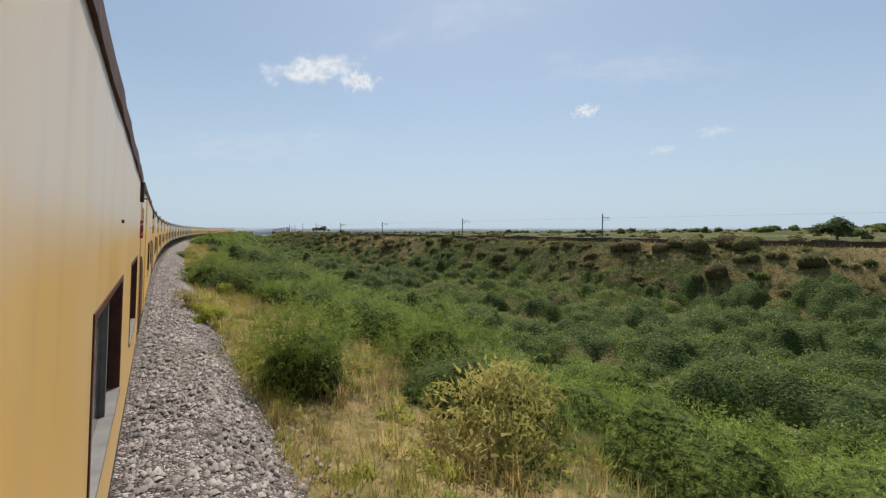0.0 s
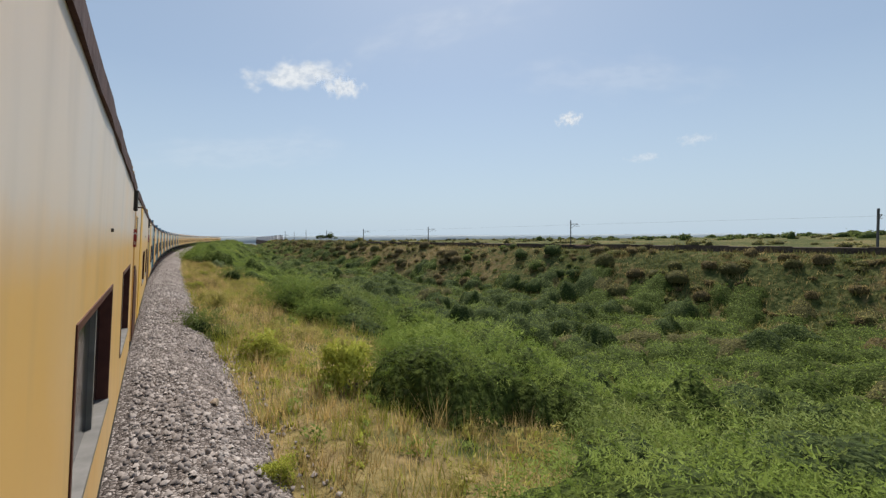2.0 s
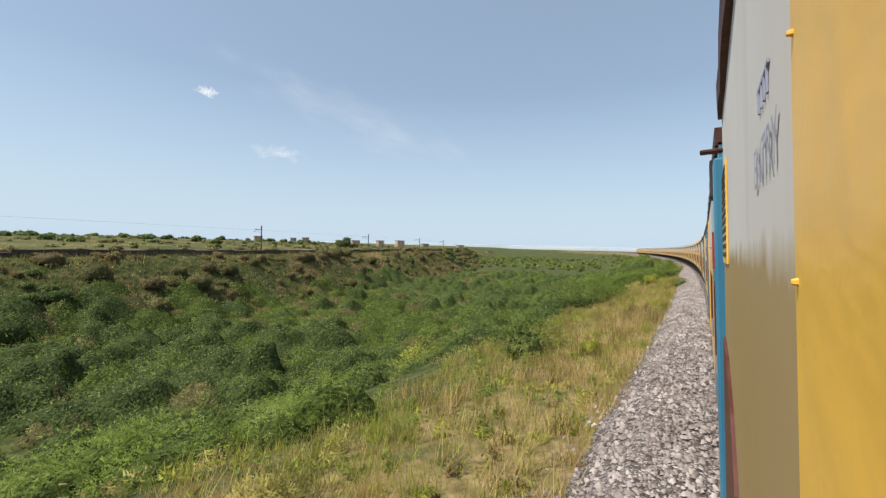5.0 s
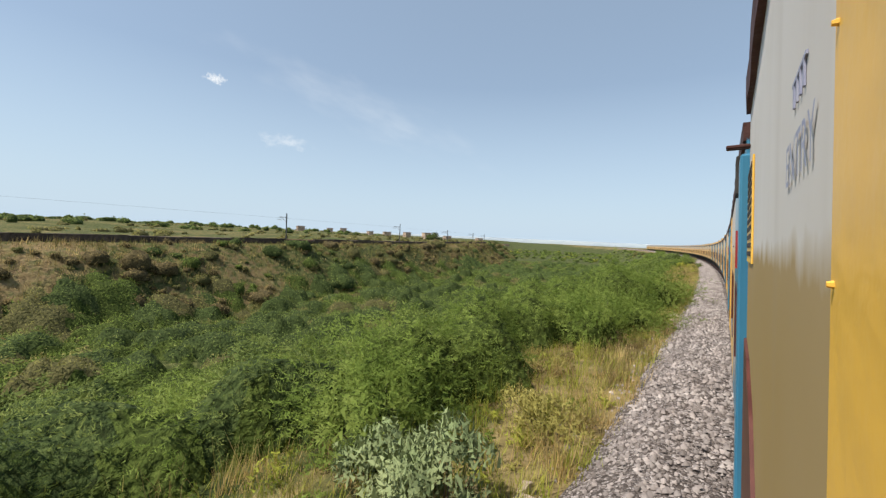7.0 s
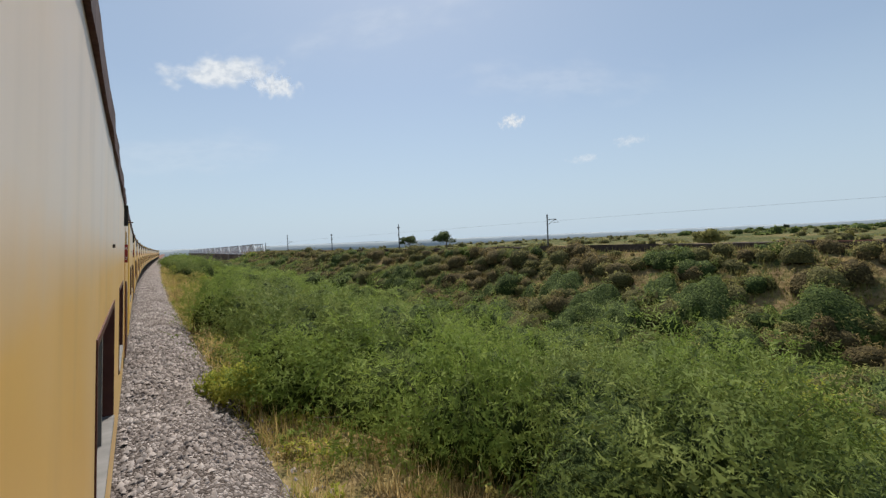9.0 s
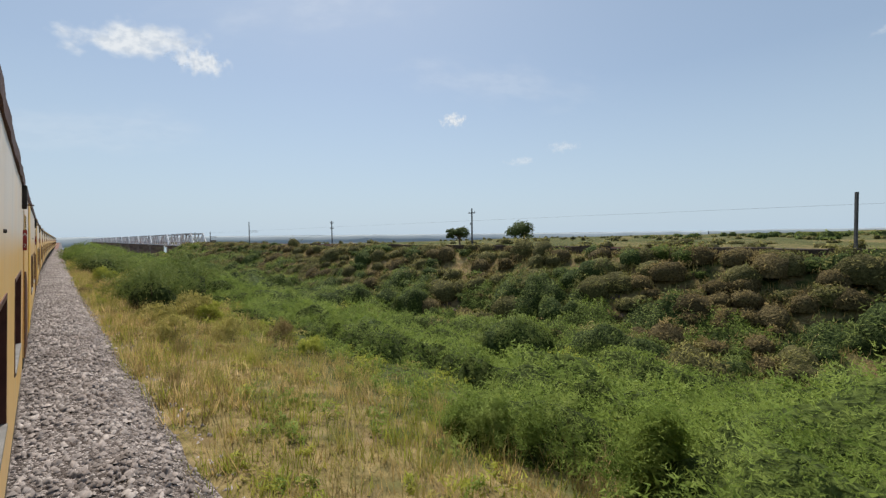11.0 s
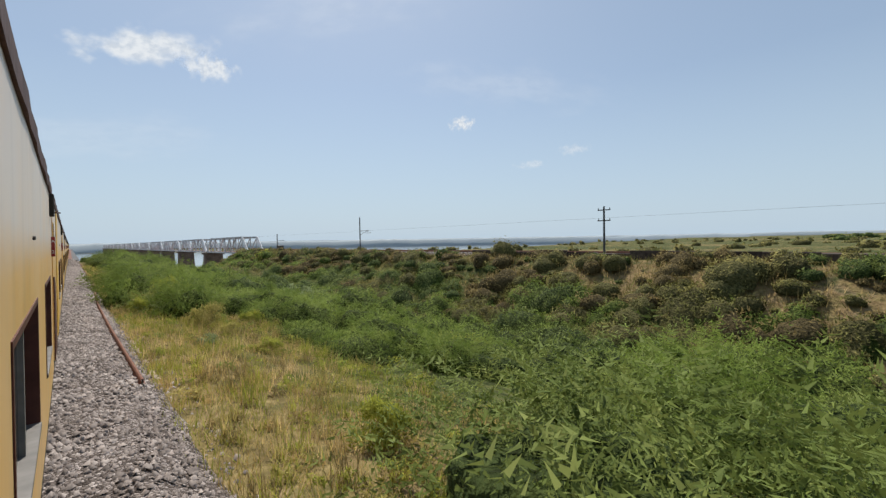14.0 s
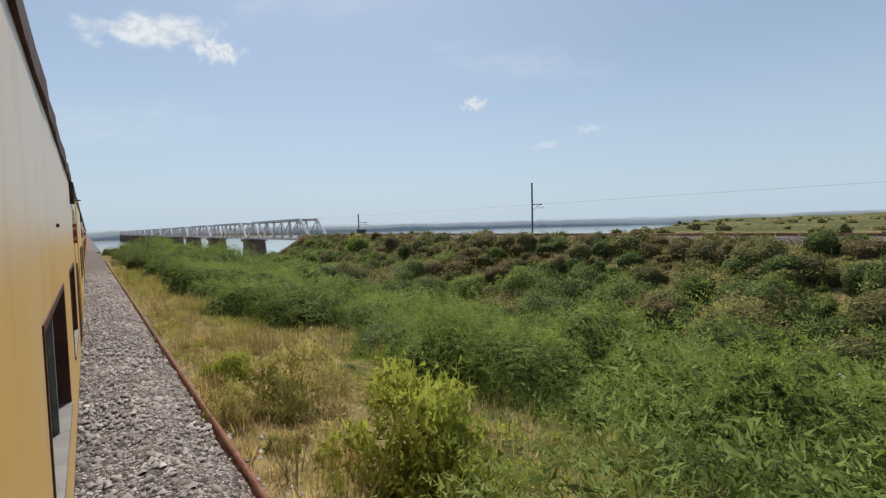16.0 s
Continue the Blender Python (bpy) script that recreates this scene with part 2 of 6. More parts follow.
def ground_material():
    """Bare earth, straw and low green growth, mixed by the cover attribute and broken by noise."""
    m = bpy.data.materials.new("dry earth with low growth")
    m.use_nodes = True
    n, l = m.node_tree.nodes, m.node_tree.links
    bs = n["Principled BSDF"]
    bs.inputs["Roughness"].default_value, bs.inputs["Specular IOR Level"].default_value = 1.0, 0.1
    tc = n.new("ShaderNodeTexCoord").outputs["Object"]

    def ramp(scale, detail, stops):
        nz = n.new("ShaderNodeTexNoise")
        nz.inputs["Scale"].default_value, nz.inputs["Detail"].default_value = scale, detail
        l.new(tc, nz.inputs["Vector"])
        rp = n.new("ShaderNodeValToRGB")
        for k, col in enumerate(stops):
            e = rp.color_ramp.elements[k] if k < 2 else rp.color_ramp.elements.new(1.0)
            e.position, e.color = 0.33 + 0.34 * k / (len(stops) - 1), (*col, 1)
        l.new(nz.outputs["Fac"], rp.inputs[0])
        return nz.outputs["Fac"], rp.outputs[0]

    fe, earth = ramp(0.9, 9, [(0.15, 0.105, 0.05), (0.25, 0.175, 0.09), (0.34, 0.25, 0.15)])
    fs, straw = ramp(2.2, 9, [(0.12, 0.095, 0.04), (0.205, 0.158, 0.066), (0.285, 0.218, 0.10)])
    fg, green = ramp(1.3, 9, [(0.03, 0.04, 0.013), (0.068, 0.08, 0.026), (0.125, 0.125, 0.047)])
    at = n.new("ShaderNodeAttribute")
    at.attribute_name = "cover"
    sp = n.new("ShaderNodeSeparateColor")
    l.new(at.outputs["Color"], sp.inputs[0])

    def blend(under, over, weight, fac):
        ad = n.new("ShaderNodeMath")
        ad.operation = "ADD"
        l.new(weight, ad.inputs[0])
        l.new(fac, ad.inputs[1])
        mr = n.new("ShaderNodeMapRange")
        mr.inputs["From Min"].default_value, mr.inputs["From Max"].default_value = 0.88, 1.08
        l.new(ad.outputs[0], mr.inputs["Value"])
        mx = n.new("ShaderNodeMix")
        mx.data_type = "RGBA"
        l.new(mr.outputs[0], mx.inputs["Factor"])
        l.new(under, mx.inputs["A"])
        l.new(over, mx.inputs["B"])
        return mx.outputs["Result"]

    col = blend(earth, straw, sp.outputs["Green"], fg)
    col = blend(col, green, sp.outputs["Red"], fe)
    l.new(col, bs.inputs["Base Color"])
    nb = n.new("ShaderNodeTexNoise")
    nb.inputs["Scale"].default_value, nb.inputs["Detail"].default_value = 2.5, 8
    l.new(tc, nb.inputs["Vector"])
    bp = n.new("ShaderNodeBump")
    bp.inputs["Strength"].default_value, bp.inputs["Distance"].default_value = 0.9, 0.3
    l.new(nb.outputs["Fac"], bp.inputs["Height"])
    l.new(bp.outputs[0], bs.inputs["Normal"])
    return m


GROUND = ground_material()


def two_tone(name, lower, upper, worn, gloss, wear=0.6, edge=(-0.06, 0.17)):
    """Two colours of paint with a soft, uneven edge between them and worn, paler patches."""
    m = bpy.data.materials.new(name)
    m.use_nodes = True
    n, l = m.node_tree.nodes, m.node_tree.links
    bs = n["Principled BSDF"]
    tc = n.new("ShaderNodeTexCoord").outputs["Object"]
    mp = n.new("ShaderNodeMapping")
    mp.inputs["Scale"].default_value = (1.0, 1.1, 0.5)
    l.new(tc, mp.inputs["Vector"])
    nz = n.new("ShaderNodeTexNoise")
    nz.inputs["Scale"].default_value, nz.inputs["Detail"].default_value = 1.6, 7
    l.new(mp.outputs[0], nz.inputs["Vector"])
    n2 = n.new("ShaderNodeTexNoise")
    n2.inputs["Scale"].default_value, n2.inputs["Detail"].default_value = 9.0, 4
    l.new(mp.outputs[0], n2.inputs["Vector"])
    sep = n.new("ShaderNodeSeparateXYZ")
    l.new(tc, sep.inputs[0])
    add = n.new("ShaderNodeMath")
    add.operation = "MULTIPLY_ADD"
    l.new(n2.outputs["Fac"], add.inputs[0])
    add.inputs[1].default_value = 0.12
    l.new(sep.outputs["Z"], add.inputs[2])
    mr = n.new("ShaderNodeMapRange")
    mr.inputs["From Min"].default_value, mr.inputs["From Max"].default_value = edge
    l.new(add.outputs[0], mr.inputs["Value"])

    def two(c0, c1):
        mx = n.new("ShaderNodeMix")
        mx.data_type = "RGBA"
        l.new(nz.outputs["Fac"], mx.inputs["Factor"])
        mx.inputs["A"].default_value, mx.inputs["B"].default_value = (*c0, 1), (*c1, 1)
        return mx.outputs["Result"]

    lo, hi = two(*lower), two(*upper)
    mx = n.new("ShaderNodeMix")
    mx.data_type = "RGBA"
    l.new(mr.outputs[0], mx.inputs["Factor"])
    l.new(lo, mx.inputs["A"])
    l.new(hi, mx.inputs["B"])
    n3 = n.new("ShaderNodeTexNoise")
    n3.inputs["Scale"].default_value, n3.inputs["Detail"].default_value = 0.9, 6
    l.new(tc, n3.inputs["Vector"])
    wr = n.new("ShaderNodeMapRange")
    wr.inputs["From Min"].default_value, wr.inputs["From Max"].default_value = 0.42, 0.72
    wr.inputs["To Max"].default_value = wear
    l.new(n3.outputs["Fac"], wr.inputs["Value"])
    pale = n.new("ShaderNodeMix")
    pale.data_type = "RGBA"
    l.new(wr.outputs[0], pale.inputs["Factor"])
    l.new(mx.outputs["Result"], pale.inputs["A"])
    pale.inputs["B"].default_value = (*worn, 1)
    sm = n.new("ShaderNodeMapping")
    sm.inputs["Scale"].default_value = (1.0, 1.5, 0.22)
    l.new(tc, sm.inputs["Vector"])
    n4 = n.new("ShaderNodeTexNoise")
    n4.inputs["Scale"].default_value, n4.inputs["Detail"].default_value = 2.2, 8
    l.new(sm.outputs[0], n4.inputs["Vector"])
    run = n.new("ShaderNodeMapRange")
    run.inputs["From Min"].default_value, run.inputs["From Max"].default_value, run.inputs["To Max"].default_value = 0.5, 0.8, 0.30
    l.new(n4.outputs["Fac"], run.inputs["Value"])
    grime = n.new("ShaderNodeMix")
    grime.data_type = "RGBA"
    l.new(run.outputs[0], grime.inputs["Factor"])
    l.new(pale.outputs["Result"], grime.inputs["A"])
    grime.inputs["B"].default_value = (0.30, 0.235, 0.165, 1)
    l.new(grime.outputs["Result"], bs.inputs["Base Color"])
    bp = n.new("ShaderNodeBump")
    bp.inputs["Strength"].default_value, bp.inputs["Distance"].default_value = 0.12, 0.03
    l.new(n3.outputs["Fac"], bp.inputs["Height"])
    l.new(bp.outputs[0], bs.inputs["Normal"])
    rr = n.new("ShaderNodeMapRange")
    rr.inputs["To Min"].default_value, rr.inputs["To Max"].default_value = gloss
    l.new(nz.outputs["Fac"], rr.inputs["Value"])
    l.new(rr.outputs[0], bs.inputs["Roughness"])
    return m


TWO_TONE = two_tone("faded cream and mustard paint", ((0.70, 0.40, 0.12), (0.77, 0.465, 0.15)), ((0.60, 0.495, 0.40), (0.69, 0.58, 0.475)), (0.72, 0.51, 0.31), (0.3, 0.55), 0.5)
GREY_BROWN = two_tone("grey and brown paint", ((0.29, 0.185, 0.058), (0.37, 0.25, 0.085)), ((0.56, 0.52, 0.48), (0.64, 0.60, 0.56)), (0.42, 0.33, 0.23), (0.6, 0.8), 0.25, (0.03, 0.085))

# ------------------------------------------------------------------ mesh helpers
def mesh_data(name, verts, faces, mat, smooth=False, inner=None, normals=None):
    me = bpy.data.meshes.new(name)
    verts, faces = np.asarray(verts, np.float32), np.asarray(faces, np.int32)
    n, k = faces.shape
    me.vertices.add(len(verts))
    me.vertices.foreach_set("co", verts.ravel())
    me.loops.add(n * k)
    me.loops.foreach_set("vertex_index", faces.ravel())
    me.polygons.add(n)
    me.polygons.foreach_set("loop_start", np.arange(0, n * k, k, dtype=np.int32))
    if smooth:
        me.polygons.foreach_set("use_smooth", np.ones(n, bool))
    me.materials.append(mat)
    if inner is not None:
        # inner faces take the leaf colour with shade painted in
        me.materials.append(SHADED_MASS[mat.name])
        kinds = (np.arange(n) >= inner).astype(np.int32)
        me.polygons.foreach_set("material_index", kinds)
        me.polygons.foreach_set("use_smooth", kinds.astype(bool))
    me.update(calc_edges=True)
    me.validate()
    if normals is not None:
        me.normals_split_custom_set_from_vertices(normals)
    return me


def part(name, bm, mat, parent=None, label=""):
    """Link a bmesh as one mesh object under its thing."""
    me = bpy.data.meshes.new(name)
    bmesh.ops.recalc_face_normals(bm, faces=bm.faces)
    bm.to_mesh(me)
    bm.free()
    me.materials.append(mat)
    ob = new(name, me)
    if parent:
        ob.parent = parent
    return tagged(ob, label)


def thing(name, label, category, group="", m=None):
    ob = new(name)
    ob.empty_display_size = 0.3
    if m:
        ob.matrix_world = m
    return tagged(ob, label, category, group)


def box(bm, lo, hi, bevel=0.0, m=None):
    r = bmesh.ops.create_cube(bm, size=1)
    vs = r["verts"]
    lo, hi = Vec(lo), Vec(hi)
    for v in vs:
        v.co = Vec([(lo[i] + hi[i]) / 2 + v.co[i] * (hi[i] - lo[i]) for i in range(3)])
    if bevel:
        es = list({e for v in vs for e in v.link_edges})
        r2 = bmesh.ops.bevel(bm, geom=es, offset=bevel, segments=1, affect="EDGES")
        vs = list({v for f in r2["faces"] for v in f.verts} | {v for v in vs if v.is_valid})
    if m:
        bmesh.ops.transform(bm, matrix=m, verts=[v for v in vs if v.is_valid])
    return bm


def boxed(lo, hi, bevel=0.0, m=None):
    return box(bmesh.new(), lo, hi, bevel, m)


def rod(bm, a, b, r0, r1=None, sides=6):
    a, b = Vec(a), Vec(b)
    r1 = r0 if r1 is None else r1
    d = b - a
    res = bmesh.ops.create_cone(bm, cap_ends=True, segments=sides, radius1=r0, radius2=r1, depth=d.length)
    m = Matrix.Translation((a + b) / 2) @ d.to_track_quat("Z", "Y").to_matrix().to_4x4()
    bmesh.ops.transform(bm, matrix=m, verts=res["verts"])
    return bm


def beam(bm, a, b, w):
    """A square bar from a to b."""
    return rod(bm, a, b, w * 0.707, None, 4)


# ------------------------------------------------------------------ shape of the ground
FAR_S = [-420, -150, -60, 52, 96, 147, 231, 275, 319, 373, 1500]
FAR_U = [170, 118, 98, 78, 72.3, 67, 54.5, 51.5, 49.5, 48.2, 48.2]


def far_u(s):
    """Where the masts of the other line stand."""
    return np.interp(s, FAR_S, FAR_U)


def lumps(x, y, f, seed):
    r = np.random.RandomState(seed)
    out = np.zeros_like(x)
    for i in range(5):
        a, ph = r.uniform(0, math.tau), r.uniform(0, math.tau)
        k = f * r.uniform(0.6, 1.7)
        out += np.sin(k * (x * math.cos(a) + y * math.sin(a)) + ph + 0.7 * np.sin(0.6 * k * (y * math.cos(a) - x * math.sin(a))))
    return out / 5


def line_coords(x, y):
    """s and u of points in the plan."""
    x, y = np.asarray(x, float), np.asarray(y, float)
    out_s, out_u = np.empty_like(x), np.empty_like(x)
    lx, ly, la, ls = LINE_X[::4], LINE_Y[::4], LINE_A[::4], LINE_S[::4]
    for i in range(0, len(x), 4000):
        xx, yy = x[i:i + 4000], y[i:i + 4000]
        j = np.argmin((xx[:, None] - lx) ** 2 + (yy[:, None] - ly) ** 2, 1)
        dx, dy = xx - lx[j], yy - ly[j]
        out_s[i:i + 4000] = ls[j] + dx * np.sin(la[j]) + dy * np.cos(la[j])
        out_u[i:i + 4000] = dx * np.cos(la[j]) - dy * np.sin(la[j])
    return out_s, out_u


RIVER = -11.0


def ground_z(s, u, x=None, y=None):
    s, u = np.asarray(s, float), np.asarray(u, float)
    if x is None:
        x, y = places(s, u)
    fu = far_u(s)
    toe, top = fu - 17.5, fu - 3.5
    depth = np.interp(s, [-200, 0, 150, 230, 320, 400, 450, 475], [-7.0, -9.0, -8.6, -7.5, -6.0, -4.8, -5.5, -12.5])
    near = np.interp(u, [-4000, -30, -8, -4.2, 1.2, 1.9, 4.5, 7.0], [-5, -5, -3.0, -0.75, -0.75, -0.75, -1.15, -1.7])
    w = np.clip((u - 6.0) / 18.0, 0, 1)
    w = w * w * (3 - 2 * w)
    z = near + (depth - near) * w
    w2 = np.clip((u - toe) / (top - toe), 0, 1)
    w2 = w2 * w2 * (3 - 2 * w2) * 0.5 + w2 * 0.5
    z = z + (0.55 - z) * w2
    rough = np.clip((u - 2.5) / 8, 0, 1) * np.clip((fu - 2.5 - u) / 4, 0, 1)
    z = z + rough * (0.55 * lumps(x, y, 0.35, 3) + 0.35 * lumps(x, y, 1.1, 4))
    beyond = np.clip((u - fu - 5) / 60, 0, 1)
    z = z + beyond * (0.6 * lumps(x, y, 0.06, 5) + 0.2 * lumps(x, y, 0.3, 6))
    hill = np.clip((u - fu - 40) / 250, 0, 1) * np.clip((250 - s) / 200, 0, 1)
    z = z + hill * (4.0 + 3.0 * lumps(x, y, 0.02, 7) + 1.5 * lumps(x, y, 0.07, 8))
    # the river valley
    rv = np.clip((s - 457 + 77 * np.clip((u - fu - 6) / 12, 0, 1) - 0.25 * np.maximum(u - 60, 0)) / 60, 0, 1)
    rv = rv * rv * (3 - 2 * rv) * np.clip((1420 - s) / 60, 0, 1)
    z = z + (np.minimum(z, -14.0) - z) * rv
    return z


def axis(fine_lo, fine_hi, step, lo, hi):
    mid = np.arange(fine_lo, fine_hi + step, step)
    up, d, v = [], step, mid[-1]
    while v < hi:
        d *= 1.22
        v += d
        up.append(v)
    dn, d, v = [], step, mid[0]
    while v > lo:
        d *= 1.22
        v -= d
        dn.append(v)
    return np.concatenate([dn[::-1], mid, up])


gx, gy = axis(-8, 122, 1.3, -4200, 4200), axis(-60, 470, 2.0, -4200, 4600)
GX, GY = np.meshgrid(gx, gy)
gs, gu = line_coords(GX.ravel(), GY.ravel())
GZ = ground_z(gs, gu, GX.ravel(), GY.ravel())
nx, ny = len(gx), len(gy)
idx = np.arange(nx * ny).reshape(ny, nx)
quads = np.stack([idx[:-1, :-1], idx[:-1, 1:], idx[1:, 1:], idx[1:, :-1]], -1).reshape(-1, 4)
ground = new("ground", mesh_data("ground", np.stack([GX.ravel(), GY.ravel(), GZ], -1), quads, GROUND, True))
cov_r = np.interp(gu, [-30, -6, -4, 2.0, 5.0, 8.0, 11.0], [0.5, 0.35, 0.2, 0.28, 0.42, 0.62, 0.85])
bank = gu > far_u(gs) - 16
patch = lumps(GX.ravel(), GY.ravel(), 0.13, 31) + 0.6 * lumps(GX.ravel(), GY.ravel(), 0.4, 32)
cov_r = np.where(bank, np.where(gs < 130, 0.52, 0.44) + 0.2 * patch, cov_r)
cov_r = np.where(gu > far_u(gs) - 3, 0.57 + 0.2 * patch, cov_r)
cov_g = np.where(gu > far_u(gs) - 3, 0.62, np.where(bank, 0.45, 0.6))
cov = ground.data.attributes.new("cover", "FLOAT_COLOR", "POINT")
cov.data.foreach_set("color", np.stack([cov_r, cov_g, 0 * cov_r, 0 * cov_r + 1], -1).astype(np.float32).ravel())
tagged(ground, "dry earth with low green and straw growth, cut by a ditch", "ground", kind="structure")

# river
wv = [(-4000, 380, RIVER), (4200, 380, RIVER), (4200, 3000, RIVER), (-4000, 3000, RIVER)]
water = new("water", mesh_data("water", wv, [(0, 1, 2, 3)], WATER))
tagged(water, "wide pale river with a hazy glitter", "river", kind="structure")

# ------------------------------------------------------------------ own track
def strip(name, mat, s_list, profile, wobble=0.0, seed=1, smooth=False):
    """A band along the line with a cross-section of (u, z)."""
    r = np.random.RandomState(seed)
    ss = np.asarray(s_list, float)
    vs, k = [], len(profile)
    for u, z in profile:
        w = r.uniform(-wobble, wobble, len(ss)) if wobble else 0.0
        x, y = places(ss, u + w)
        vs.append(np.stack([x, y, np.full(len(ss), z) + (r.uniform(-wobble, wobble, len(ss)) * 0.3 if wobble else 0)], -1))
    v = np.stack(vs, 1).reshape(-1, 3)
    i = np.arange(len(ss) - 1)[:, None] * k + np.arange(k - 1)[None]
    f = np.stack([i, i + 1, i + k + 1, i + k], -1).reshape(-1, 4)
    return new(name, mesh_data(name, v, f, mat, smooth))


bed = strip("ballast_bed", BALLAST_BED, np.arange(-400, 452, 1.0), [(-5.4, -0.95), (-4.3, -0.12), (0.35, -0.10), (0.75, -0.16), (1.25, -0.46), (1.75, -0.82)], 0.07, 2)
tagged(bed, "grey crushed stone ballast shoulder of the railway", "ballast", kind="structure")

STONE_N = 58000
rs = np.random.RandomState(11)
st_s = rs.uniform(-3, 396, STONE_N)
st_u = np.where(rs.rand(STONE_N) < 0.88, rs.uniform(-0.4, 1.4, STONE_N), rs.uniform(1.3, 2.2, STONE_N))
st_z = np.interp(st_u, [-1, 0.35, 0.75, 1.25, 1.75, 2.4], [-0.10, -0.10, -0.16, -0.46, -0.80, -0.80])
size = rs.uniform(0.03, 0.066, STONE_N)
px_, py_ = places(st_s, st_u)
octa = np.array([(1, 0, -0.2), (-0.9, 0.2, -0.2), (0.1, 0.9, -0.1), (-0.1, -1, -0.2), (0.35, 0.25, 0.72), (-0.3, -0.25, 0.76)])
tri = np.array([(0, 2, 4), (2, 1, 5), (2, 5, 4), (1, 3, 5), (3, 0, 4), (3, 4, 5)])
ang = rs.uniform(0, math.tau, STONE_N)
jit = octa[None] * rs.uniform(0.65, 1.35, (STONE_N, 6, 3)) * size[:, None, None]
tilt = rs.uniform(-0.7, 0.7, STONE_N)
jz = jit[..., 2] * np.cos(tilt)[:, None] + jit[..., 0] * np.sin(tilt)[:, None]
jx = jit[..., 0] * np.cos(tilt)[:, None] - jit[..., 2] * np.sin(tilt)[:, None]
ca, sa = np.cos(ang)[:, None], np.sin(ang)[:, None]
sv = np.stack([px_[:, None] + jx * ca - jit[..., 1] * sa, py_[:, None] + jx * sa + jit[..., 1] * ca, (st_z + size * 0.25)[:, None] + jz], -1).reshape(-1, 3)
sf = (np.arange(STONE_N)[:, None, None] * 6 + tri[None]).reshape(-1, 3)
stones = new("ballast_stones", mesh_data("ballast_stones", sv, sf, STONE))
tagged(stones, "loose grey and pinkish crushed track stones", "gravel", kind="stuff")

for u in (-2.67, -0.99):
    rail = strip("rail", RUST, np.arange(-400, 1000, 4.0), [(u - 0.07, -0.08), (u - 0.03, -0.05), (u - 0.035, 0.10), (u + 0.035, 0.10), (u + 0.03, -0.05), (u + 0.07, -0.08)])
    tagged(rail, "worn steel running rail under the train", "rail", kind="structure")


# ------------------------------------------------------------------ train
def lettering(name, text, size, mat, parent, m):
    cu = bpy.data.curves.new("lettering", "FONT")
    cu.body, cu.size, cu.align_x, cu.align_y = text, size, "CENTER", "CENTER"
    tmp = bpy.data.objects.new("lettering", cu)
    scene.collection.objects.link(tmp)
    me = bpy.data.meshes.new_from_object(tmp.evaluated_get(bpy.context.evaluated_depsgraph_get()))
    bpy.data.objects.remove(tmp)
    me.materials.clear()
    me.materials.append(mat)
    ob = new(name, me)
    ob.parent = parent
    ob.matrix_local = m
    return ob


Y0, Y1 = -2.6, 7.85
SOLE, EAVE = -1.68, 0.70
WINDOWS = [(2.15, 3.95), (5.3, 6.9)]
WZ0, WZ1 = -1.22, -0.34
SIDE_FACE = Matrix(((0, 0, 1, 0), (1, 0, 0, 0), (0, 1, 0, 0), (0, 0, 0, 1)))


